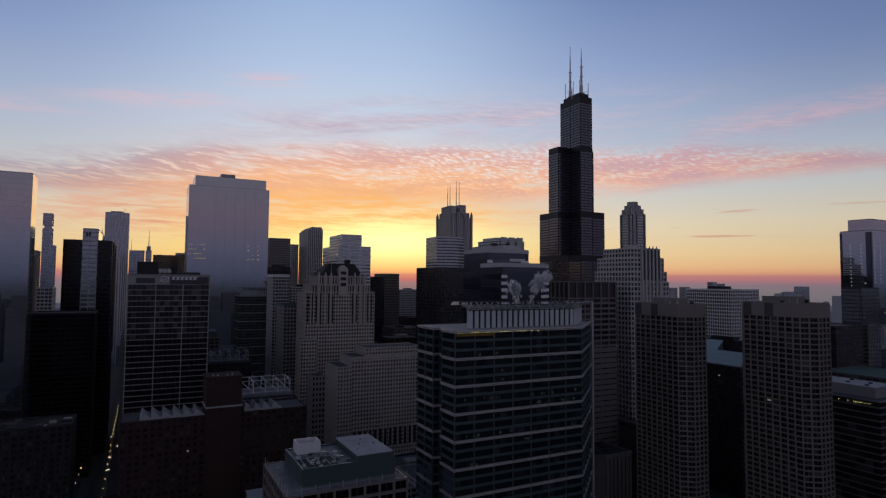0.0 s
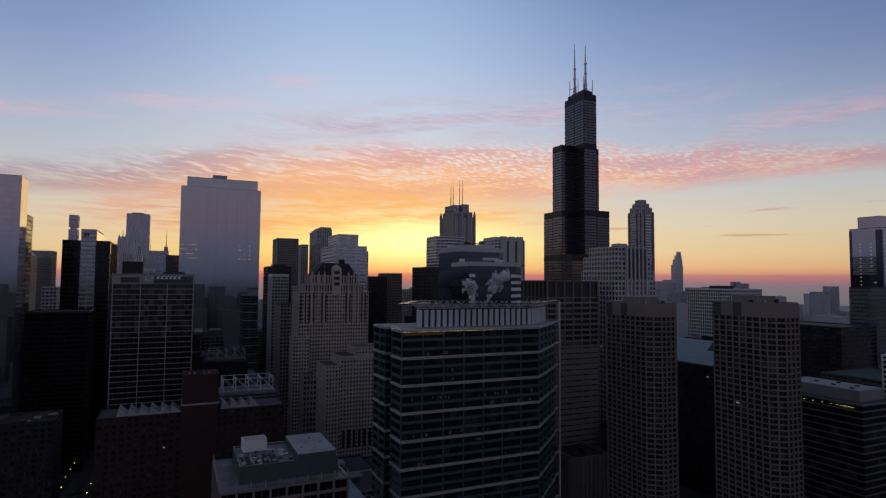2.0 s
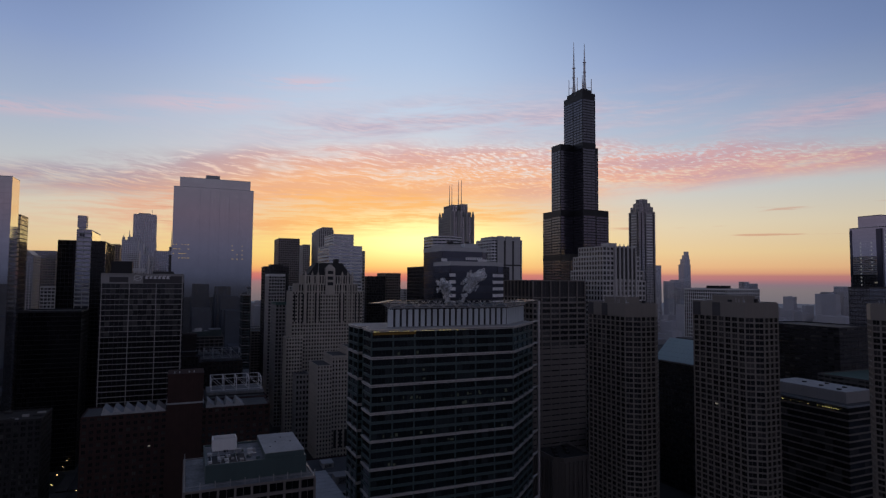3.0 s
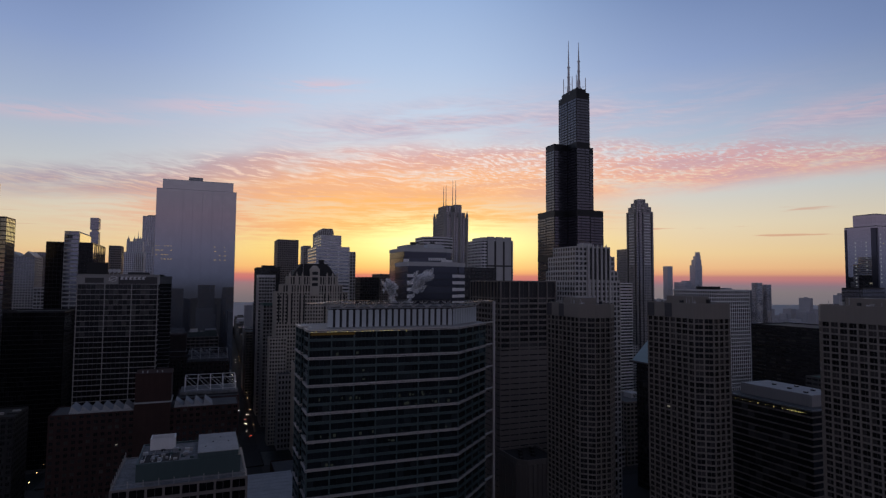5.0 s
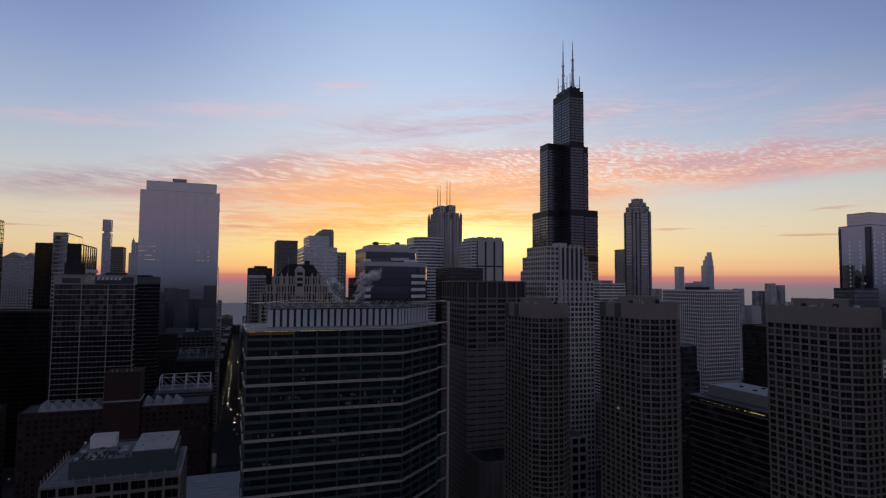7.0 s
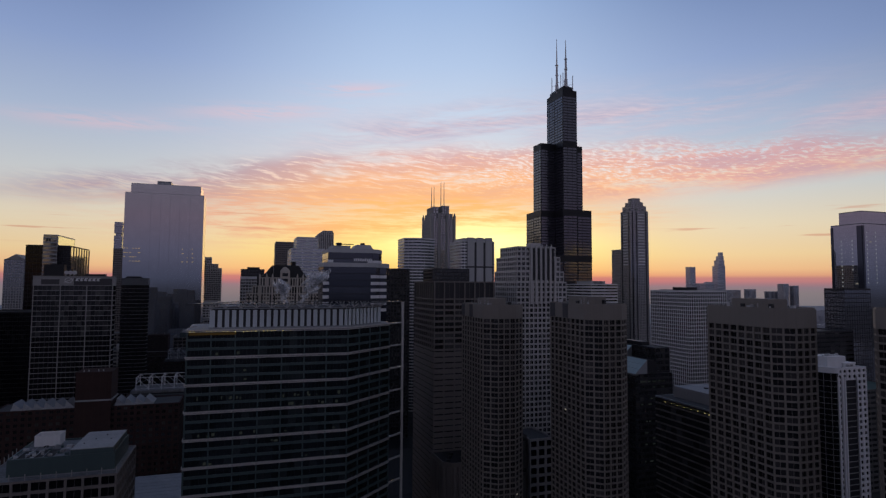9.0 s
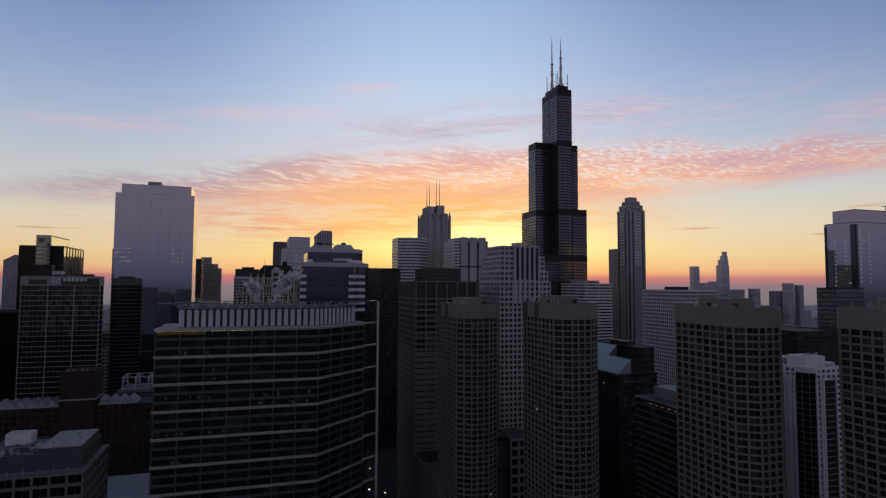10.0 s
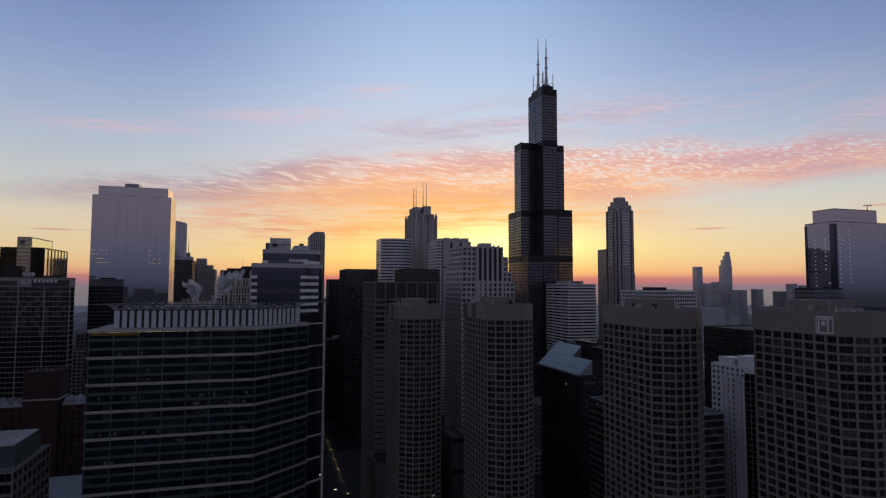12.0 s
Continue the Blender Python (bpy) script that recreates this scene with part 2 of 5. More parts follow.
def glazing(name, dark, light, rough=0.06, metal=0.0, wobble=0.02, joined=True, spec=0.8, share=0.82):
    """Window glass seen from outside: each pane a little different (blinds, ceilings, tilt of the sheet)."""
    m = bpy.data.materials.new(name)
    m.use_nodes = True
    g = Nodes(m.node_tree)
    geo = g.add("ShaderNodeNewGeometry")
    pos = geo.outputs["Position"]
    rnd = geo.outputs["Random Per Island"] if joined else g.add("ShaderNodeObjectInfo").outputs["Random"]
    haze = g.noise(pos, 0.05, 3.0)
    f = g.math("MULTIPLY", g.span(rnd, share, 1.0), g.span(haze, 0.35, 0.65, 0.5, 1.0))
    b = g.add("ShaderNodeBsdfPrincipled")
    g.put(g.mix(f, (*dark, 1), (*light, 1)), b.inputs["Base Color"])
    g.put(g.span(rnd, 0.0, 1.0, rough, rough * 2.2), b.inputs["Roughness"])
    b.inputs["Metallic"].default_value = metal
    b.inputs["Specular IOR Level"].default_value = spec
    if wobble:
        bm = g.add("ShaderNodeBump")
        bm.inputs["Strength"].default_value = wobble
        bm.inputs["Distance"].default_value = 1.0
        g.put(g.noise(pos, 0.3, 2.0), bm.inputs["Height"])
        g.put(bm.outputs[0], b.inputs["Normal"])
    o = g.add("ShaderNodeOutputMaterial")
    g.put(b.outputs[0], o.inputs[0])
    return m


def glow(name, color, strength):
    m = bpy.data.materials.new(name)
    m.use_nodes = True
    g = Nodes(m.node_tree)
    e = g.add("ShaderNodeEmission")
    e.inputs[0].default_value, e.inputs[1].default_value = (*color, 1), strength
    o = g.add("ShaderNodeOutputMaterial")
    g.put(e.outputs[0], o.inputs[0])
    return m


M = {
    "asphalt": surface("asphalt", (0.04, 0.04, 0.041), 0.9, var=0.3, scale=0.3),
    "ground": surface("city_ground", (0.035, 0.034, 0.033), 0.9, var=0.4, scale=0.02),
    "pavement": surface("pavement_concrete", (0.05, 0.049, 0.047), 0.85, var=0.2, scale=0.4),
    "tan": surface("tan_precast", (0.255, 0.224, 0.197), 0.8, var=0.14),
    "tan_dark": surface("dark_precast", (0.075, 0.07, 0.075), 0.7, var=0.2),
    "lime": surface("limestone", (0.58, 0.52, 0.45), 0.85, var=0.2),
    "brick": surface("red_brick", (0.058, 0.030, 0.026), 0.9, var=0.3, scale=0.5),
    "granite": surface("grey_granite", (0.38, 0.36, 0.35), 0.6, var=0.15),
    "check": surface("grey_stone", (0.57, 0.54, 0.525), 0.6, var=0.14),
    "white": surface("white_precast", (0.84, 0.82, 0.82), 0.6, var=0.1),
    "offwhite": surface("pale_concrete", (0.56, 0.55, 0.55), 0.7, var=0.12),
    "dark": surface("dark_steel", (0.03, 0.03, 0.034), 0.45, metal=0.2, var=0.2),
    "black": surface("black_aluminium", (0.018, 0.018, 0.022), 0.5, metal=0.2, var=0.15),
    "bronze": surface("brown_granite", (0.22, 0.19, 0.175), 0.5, var=0.15),
    "steel": surface("grey_steel", (0.35, 0.36, 0.38), 0.45, metal=0.6, var=0.12),
    "alu": surface("pale_aluminium", (0.60, 0.57, 0.55), 0.5, metal=0.3, var=0.1),
    "roof": surface("roof_gravel", (0.13, 0.13, 0.13), 0.95, var=0.35, scale=0.25),
    "roof_pale": surface("pale_roof_membrane", (0.44, 0.44, 0.445), 0.85, var=0.32, scale=0.35),
    "teal": surface("teal_panel", (0.064, 0.098, 0.10), 0.45, var=0.15),
    "copper": surface("green_copper", (0.10, 0.17, 0.15), 0.7, var=0.25),
    # next two: distance haze is put into the pale base colour
    "haze1": surface("haze_pale_concrete", (0.66, 0.65, 0.68), 0.9, var=0.1),
    "haze2": surface("haze_pale_glass_concrete", (0.46, 0.46, 0.50), 0.8, var=0.1),
    # the lake's light grey has the haze over the water painted in
    "water": surface("hazed_lake_water", (0.42, 0.44, 0.48), 0.8, var=0.06, scale=0.002, bump=0.0, spec=0.15),
    "river": surface("dark_river_water", (0.02, 0.026, 0.028), 0.45, var=0.2, scale=0.05, bump=0.3, spec=0.3),
    "glass": glazing("window_glass", (0.018, 0.019, 0.022), (0.12, 0.115, 0.11), 0.08, share=0.6),
    "pane": glazing("window_pane_glass", (0.018, 0.019, 0.022), (0.12, 0.115, 0.11), 0.08, joined=False, share=0.6),
    "home_pane": glazing("curtained_window_pane", (0.012, 0.012, 0.014), (0.10, 0.09, 0.085), 0.1, joined=False, share=0.5),
    "home": glazing("curtained_window_glass", (0.012, 0.012, 0.014), (0.10, 0.09, 0.085), 0.1, share=0.5),
    "green": glazing("green_tinted_glass", (0.009, 0.013, 0.016), (0.045, 0.055, 0.056), 0.05, wobble=0.05, share=0.7),
    "green_pane": glazing("green_tinted_pane", (0.009, 0.013, 0.016), (0.045, 0.055, 0.056), 0.05, wobble=0.05, joined=False, share=0.7),
    "mirror": glazing("mirror_curtain_wall", (0.385, 0.395, 0.42), (0.41, 0.42, 0.445), 0.008, 0.95, 0.0012, share=0.4),
    "mirror_dk": glazing("dark_mirror_glass", (0.30, 0.31, 0.35), (0.40, 0.41, 0.46), 0.05, 0.8, 0.006, share=0.4),
    "navy": glazing("dark_blue_glass", (0.05, 0.055, 0.075), (0.09, 0.10, 0.13), 0.06, 0.5, 0.006, share=0.4),
    "black_glass": glazing("black_window_glass", (0.006, 0.006, 0.008), (0.02, 0.02, 0.022), 0.06, wobble=0.008, share=0.8, spec=0.35),
    "wet_roof": surface("worn_roof_membrane", (0.22, 0.22, 0.225), 0.75, var=0.7, scale=0.6),
    "smoke": glazing("smoked_mirror_glass", (0.10, 0.10, 0.125), (0.12, 0.12, 0.15), 0.1, 0.75, 0.003, share=0.4),
    "sky_glass": glazing("pale_skylight_glass", (0.42, 0.54, 0.54), (0.52, 0.64, 0.63), 0.3, 0.1, 0.01, share=0.3),
    "granite_dk": surface("sooty_stone", (0.11, 0.105, 0.10), 0.8, var=0.3),
    "slate": surface("dark_slate", (0.035, 0.033, 0.033), 0.85, var=0.3),
    "screen": surface("pale_screen_panel", (0.68, 0.72, 0.75), 0.5, var=0.12),
    "tyre": surface("tyre_rubber", (0.02, 0.02, 0.02), 0.9),
    "lamp": glow("street_lamp_glow", (1.0, 0.62, 0.22), 7.0),
    "amber": glow("amber_office_light", (1.0, 0.70, 0.28), 0.28),
    "amber_dim": glow("dim_amber_ceiling", (1.0, 0.62, 0.25), 0.022),
    # bluish tone puts haze into the unseen western blocks
    "haze_dk": surface("haze_blue_blocks", (0.15, 0.16, 0.19), 0.9, var=0.3, scale=0.05),
    "spark": glow("cool_white_office_light", (0.9, 0.95, 1.0), 0.2),
    "lit_dim": glow("dim_office_light", (0.80, 0.95, 0.92), 0.014),
    "lit": glow("lit_window", (1.0, 0.93, 0.78), 0.12),
    "downlight": glow("downlight_glow", (1.0, 0.85, 0.30), 1.1),
    "head": glow("headlight_glow", (1.0, 0.92, 0.75), 9.0),
    "tail": glow("taillight_glow", (1.0, 0.08, 0.04), 4.0),
}


# ---- mesh helpers ----
BOX_F = [(0, 3, 2, 1), (4, 5, 6, 7), (0, 1, 5, 4), (1, 2, 6, 5), (2, 3, 7, 6), (3, 0, 4, 7)]


class Mesh:
    """Gathers boxes and prisms into one mesh."""

    def __init__(self):
        self.v, self.f = [], []

    def box(self, x0, x1, y0, y1, z0, z1):
        return self.hexa([(x0, y0), (x1, y0), (x1, y1), (x0, y1)], z0, z1)

    def hexa(self, q, z0, z1):
        n = len(self.v)
        self.v += [(*p, z0) for p in q] + [(*p, z1) for p in q]
        self.f += [tuple(n + i for i in f) for f in BOX_F]
        return self

    def along(self, p, u, o, u0, u1, n0, n1, z0, z1):
        """A box along a wall: u along it, n outwards."""
        def at(a, b):
            return (p[0] + u[0] * a + o[0] * b, p[1] + u[1] * a + o[1] * b)
        return self.hexa([at(u0, n1), at(u1, n1), at(u1, n0), at(u0, n0)], z0, z1)

    def prism(self, pts, z0, z1, top=None):
        n, k = len(self.v), len(pts)
        self.v += [(*p, z0) for p in pts] + [(*p, z1) for p in (top or pts)]
        self.f += [tuple(n + k - 1 - i for i in range(k)), tuple(n + k + i for i in range(k))]
        self.f += [(n + i, n + (i + 1) % k, n + k + (i + 1) % k, n + k + i) for i in range(k)]
        return self

    def bar(self, a, b, r, sides=6):
        """A round bar from a to b."""
        a, b = Vector(a), Vector(b)
        d = (b - a).normalized()
        s = d.orthogonal().normalized()
        t = d.cross(s)
        n = len(self.v)
        rr = r if isinstance(r, tuple) else (r, r)
        for c, q in ((a, rr[0]), (b, rr[1])):
            self.v += [tuple(c + (s * math.cos(i * math.tau / sides) + t * math.sin(i * math.tau / sides)) * q) for i in range(sides)]
        self.f += [tuple(n + sides - 1 - i for i in range(sides)), tuple(n + sides + i for i in range(sides))]
        self.f += [(n + i, n + (i + 1) % sides, n + sides + (i + 1) % sides, n + sides + i) for i in range(sides)]
        return self

    def data(self, name, mat):
        me = bpy.data.meshes.new(name)
        me.from_pydata(self.v, [], self.f)
        me.materials.append(M[mat])
        return me


def part(name, mesh, mat, parent=None, label=""):
    ob = new(name, mesh.data(name, mat) if isinstance(mesh, Mesh) else mesh)
    if parent:
        ob.parent = parent
    if label:
        ob["label"] = label
    return ob


def thing(name, label, category, at=(0, 0, 0), group="", kind=""):
    return tagged(new(name), label, category, group, kind)


def inset(foot, d):
    """The outline moved inwards by d."""
    k, out = len(foot), []
    for i in range(k):
        a, b, c = Vector(foot[i - 1]), Vector(foot[i]), Vector(foot[(i + 1) % k])
        u1, u2 = (b - a).normalized(), (c - b).normalized()
        n1, n2 = Vector((-u1.y, u1.x)), Vector((-u2.y, u2.x))
        m = n1 + n2
        out.append(tuple(b + m * (d / max(0.3, m.dot(n1)))))
    return out


def rect(x0, x1, y0, y1):
    return [(x0, y0), (x1, y0), (x1, y1), (x0, y1)]


def edges(foot):
    for i, p in enumerate(foot):
        q = foot[(i + 1) % len(foot)]
        L = math.dist(p, q)
        u = ((q[0] - p[0]) / L, (q[1] - p[1]) / L)
        yield p, u, (u[1], -u[0]), L


PANES = {}


def pane_data(w, h, mat):
    key = (round(w, 2), round(h, 2), mat)
    if key not in PANES:
        pm = Mesh()
        for a, b in (((-w / 2, -0.07), (0.07, w / 2)) if w > 2.0 else ((-w / 2, w / 2),)):
            pm.box(a, b, -0.06, 0.0, 0, h)
        PANES[key] = pm.data("window", mat)
    return PANES[key]


def wall_piece(name, meshes, key, make, mat, owner, p, u, o, z):
    """An object on a shared mesh, set along a wall."""
    if key not in meshes:
        meshes[key] = make().data(name, mat)
    ob = new(name, meshes[key])
    ob.parent = owner
    ob.matrix_local = Matrix(((u[0], -o[0], 0, p[0]), (u[1], -o[1], 0, p[1]), (0, 0, 1, z), (0, 0, 0, 1)))
    return ob


def facade(owner, foot, z0, z1, fl, bay, pier, sill, rec, frame, glass, single=0, pane="pane", pier_out=0.08, sp_out=0.0, skip=(), lit=0.0, seed=1, only=(), corner=None, label="", core=None):
    """Storeys of piers, spandrels and set-back panes round an outline. On the sides named in only, the piers, the spandrels
    and, from the top down, so many panes as single says are pieces of their own."""
    rnd = random.Random(seed)
    part("wall", Mesh().prism(inset(foot, rec), z0, z1), core or frame, owner, label)
    floors = max(1, round((z1 - z0) / fl))
    fh = (z1 - z0) / floors
    todo = []
    grid = Mesh()
    for ei, (p, u, o, L) in enumerate(edges(foot)):
        if ei in skip:
            continue
        shared = {}
        n = max(1, round(L / (bay[ei] if isinstance(bay, tuple) else bay)))
        b = L / n
        e = 0.02
        apart = ei in only
        for k in range(floors):
            z = z0 + k * fh
            if apart:
                wall_piece("spandrel", shared, "s", lambda: Mesh().box(e, L - e, -sp_out, rec + 0.1, 0, sill), frame, owner, p, u, o, z)
            else:
                grid.along(p, u, o, e, L - e, -rec - 0.1, sp_out, z, z + sill)
        for i in range(n + 1):
            w = pier / 2 if 0 < i < n else (corner if corner is not None else pier) / 2
            a, c = max(0.04, i * b - w), min(L - 0.04, i * b + w)
            if i == 0:
                c = max(c, 0.04 + w)
            if i == n:
                a = min(a, L - 0.04 - w)
            if c > a and pier > 0:
                if apart:
                    wall_piece("pier", shared, (round(c - a, 3),), lambda: Mesh().box(0, c - a, -pier_out, rec + 0.1, 0, z1 - z0), frame, owner, (p[0] + u[0] * a, p[1] + u[1] * a), u, o, z0)
                else:
                    grid.along(p, u, o, a, c, -rec - 0.1, pier_out, z0, z1)
        for k in range(floors):
            for i in range(n):
                todo.append((k, i, p, u, o, b, ei))
    if grid.v:
        tagged(part("facing", grid, frame, owner), kind="stuff")
    todo.sort(key=lambda r: -r[0])
    rest, lits = Mesh(), Mesh()
    made = 0
    for k, i, p, u, o, b, ei in todo:
        z = z0 + k * fh + sill
        h = fh - sill
        c = (i + 0.5) * b
        w = b - pier
        if w < 0.2 or h < 0.2:
            continue
        if rnd.random() < lit:
            lits.along(p, u, o, c - w * 0.3, c + w * 0.3, -rec, -rec + 0.09, z + h * 0.45, z + h * 0.85)
        if made < single and ei in only:
            ob = new("window", pane_data(w, h, pane))
            ob.parent = owner
            ob.matrix_local = Matrix(((u[0], -o[0], 0, p[0] + u[0] * c - o[0] * rec), (u[1], -o[1], 0, p[1] + u[1] * c - o[1] * rec), (0, 0, 1, z), (0, 0, 0, 1)))
            made += 1
        else:
            for a, b in (((-w / 2, -0.07), (0.07, w / 2)) if 2.0 < w < 4.5 and z1 > 60 and fl < 5 else ((-w / 2, w / 2),)):
                rest.along(p, u, o, c + a, c + b, -rec, -rec + 0.06, z, z + h)
    if rest.v:
        tagged(part("glazing", rest, glass, owner), kind="stuff")
    if lits.v:
        tagged(part("lit_window", lits, "lit", owner, "lit office windows"), kind="stuff")


def roof_cap(owner, foot, z, rise=1.2, thick=0.5, mat="roof", edge="offwhite"):
    """A roof deck and a parapet round it."""
    deck = part("roof", Mesh().prism(inset(foot, thick), z - 0.3, z + 0.15), mat, owner)
    k = Mesh()
    inn = inset(foot, thick)
    for i in range(len(foot)):
        j = (i + 1) % len(foot)
        k.hexa([foot[i], foot[j], inn[j], inn[i]], z - 0.35, z + rise)
    part("parapet", k, edge, deck)


def plant(owner, x0, x1, y0, y1, z0, z1, mat="offwhite"):
    """A roof plant house with a lid and a louvre."""
    m = Mesh().box(x0, x1, y0, y1, z0, z1 - 0.4)
    m.box(x0 - 0.3, x1 + 0.3, y0 - 0.3, y1 + 0.3, z1 - 0.4, z1)
    house = part("plant_house", m, mat, owner)
    lv = Mesh()
    n = max(2, int((z1 - z0 - 1.2) / 0.6))
    for i in range(n):
        z = z0 + 0.6 + i * 0.6
        lv.box(x0 + (x1 - x0) * 0.2, x0 + (x1 - x0) * 0.8, y0 - 0.15, y0 + 0.05, z, z + 0.32)
    part("louvre", lv, "dark", house)


def building(name, label, foot, z, fl, bay, pier, sill, rec, frame, glass, z0=0.0, roof="roof", edge=None, rise=1.2, category="building", group="", cap=True, **kw):
    own = thing(name, label, category, group=group)
    facade(own, foot, z0, z, fl, bay, pier, sill, rec, frame, glass, **kw)
    if cap:
        roof_cap(own, foot, z, rise, max(0.5, rec + 0.15), roof, edge or frame)
    return own


# ---- ground, streets, water ----
STREETS_EW = [(-20, 20), (123, 22), (253, 22), (372, 20), (505, 20), (640, 20), (770, 20)]     # along y, at x
STREETS_NS = [(72, 20), (196, 16), (288, 16), (388, 14), (640, 18), (745, 18), (850, 18), (960, 18), (1070, 18), (1180, 18)]   # along x, at y
tagged(part("ground", Mesh().box(-4900, 4900, -4900, 1980, -1.5, 0.0), "ground"), "dark city ground of asphalt and low roofs", "ground", kind="structure")
tagged(part("water", Mesh().box(-4900, 4900, 1980, 4900, -3.0, -1.8), "water"), "calm lake to the horizon, haze in its grey colour", "lake", kind="structure")
tagged(part("river", Mesh().box(-600, 1500, 518, 562, 0.02, 0.05), "river"), "dark still river between stone embankments", "river", kind="structure")
road = Mesh()
for x, w in STREETS_EW:
    road.box(x - w / 2 + 4, x + w / 2 - 4, -400, 517, 0.0, 0.06)
    if x == 123:
        road.hexa([(113, 563), (133, 563), (163, 1960), (143, 1960)], 0.12, 0.22)
        continue
    road.box(x - w / 2 + 4, x + w / 2 - 4, 563, 1960, 0.0, 0.06)
tagged(part("road", road, "asphalt"), "dark asphalt streets running between the towers", "road", kind="structure")
cross = Mesh()
for y, w in STREETS_NS:
    cross.box(-500, 1300, y - w / 2 + 4, y + w / 2 - 4, 0.07, 0.1)
tagged(part("road", cross, "asphalt"), "dark asphalt cross streets of the city grid", "road", kind="structure")
pave = Mesh()
ys = [-420] + [y for y, w in STREETS_NS] + [1960]
xs = [-420] + [x for x, w in STREETS_EW] + [1250]
for i in range(len(xs) - 1):
    for j in range(len(ys) - 1):
        a, b, c, d = xs[i] + 9, xs[i + 1] - 9, ys[j] + 7, ys[j + 1] - 7
        if c < 540 < d:
            pave.box(a, b, c, 516, 0.0, 0.18)
            pave.box(a, b, 564, d, 0.0, 0.18)
        else:
            pave.box(a, b, c, d, 0.0, 0.18)
tagged(part("pavement", pave, "pavement"), "grey concrete pavements with kerbs round the blocks", "pavement", kind="structure")
bridge = Mesh()
for x, w in STREETS_EW:
    bridge.box(x - w / 2 - (8 if x < 0 else 0), x + w / 2, 516, 564, 0.3, 1.2)
    for s in (-1, 1):
        bridge.box(x + s * w / 2 - 0.4, x + s * w / 2 + 0.4, 515, 565, 1.2, 2.6)
tagged(part("bridge", bridge, "asphalt"), "low steel road bridges across the river", "bridge", kind="structure")


# ---- the tallest tower: nine bundled black tubes with two masts ----
def bundled_tower():
    own = thing("skyscraper", "black bundled-tube skyscraper stepping back to two white masts", "skyscraper")
    x0, y0, s = 546.7, 660.0, 22.86
    tops = {(0, 0): 205, (2, 2): 205, (0, 2): 270, (2, 0): 270, (0, 1): 368, (1, 2): 368, (2, 1): 368, (1, 0): 442, (1, 1): 442}
    stops = [0, 205, 270, 368, 442]
    for (i, j), top in tops.items():
        a, b = x0 + i * s, y0 + j * s
        foot = rect(a, a + s, b, b + s)
        for lo, hi in zip(stops, stops[1:]):
            if hi > top:
                break
            # skip faces that another tube covers at this height; order of the sides: west, south, east, north
            near = [(i, j - 1), (i + 1, j), (i, j + 1), (i - 1, j)]
            skip = [k for k, c in enumerate(near) if tops.get(c, 0) >= hi]
            facade(own, foot, lo, hi - (9 if hi == top else 0), 4.0, 7.62, 0.3, 1.15, 0.2, "black", "smoke", skip=skip, seed=i * 3 + j, pier_out=0.04, corner=1.6)
            if hi == top:
                part("louvre_band", Mesh().prism(foot, hi - 9, hi), "black", own)
                roof_cap(own, foot, hi, 0.8, 0.4, "roof", "black")
            elif hi in (205, 270, 368):
                part("louvre_band", Mesh().prism(inset(foot, -0.22), hi - 8, hi), "black", own)
    deck = Mesh()
    deck.box(x0 + s + 3, x0 + 2 * s - 3, y0 + 4, y0 + 2 * s - 4, 442, 449)
    deck.box(x0 + s + 7, x0 + 2 * s - 7, y0 + 8, y0 + 2 * s - 8, 449, 452)
    part("penthouse", deck, "black", own)
    for k, y in enumerate((y0 + 10, y0 + 2 * s - 10)):
        cx = x0 + 1.5 * s
        m = Mesh()
        m.bar((cx, y, 449), (cx, y, 462), (2.9, 2.3), 10)
        m.bar((cx, y, 462), (cx, y, 492), (1.8, 1.4), 10)
        m.bar((cx, y, 492), (cx, y, 513 if k else 506), (1.1, 0.8), 8)
        m.bar((cx, y, 513 if k else 506), (cx, y, 532.5 if k else 520.5), (0.7, 0.35), 6)
        for z in (462, 477, 492):
            m.bar((cx, y, z - 0.5), (cx, y, z + 0.5), 2.4, 10)
        part("mast", m, "white", own, "white broadcast mast in tapering stages")
    for dx, dy, h in ((-7, 6, 470), (7, 3, 466), (-6, 40, 474), (8, 38, 480), (6, 44, 466), (-8, 22, 460)):
        m = Mesh().bar((x0 + 1.5 * s + dx, y0 + dy, 442), (x0 + 1.5 * s + dx, y0 + dy, h), (0.7, 0.5))
        m.bar((x0 + 1.5 * s + dx, y0 + dy, h - 13), (x0 + 1.5 * s, y0 + (10 if dy < 23 else 35.7), h - 13), 0.3, 5)
        part("aerial", m, "white", own, "slim white aerial")


bundled_tower()


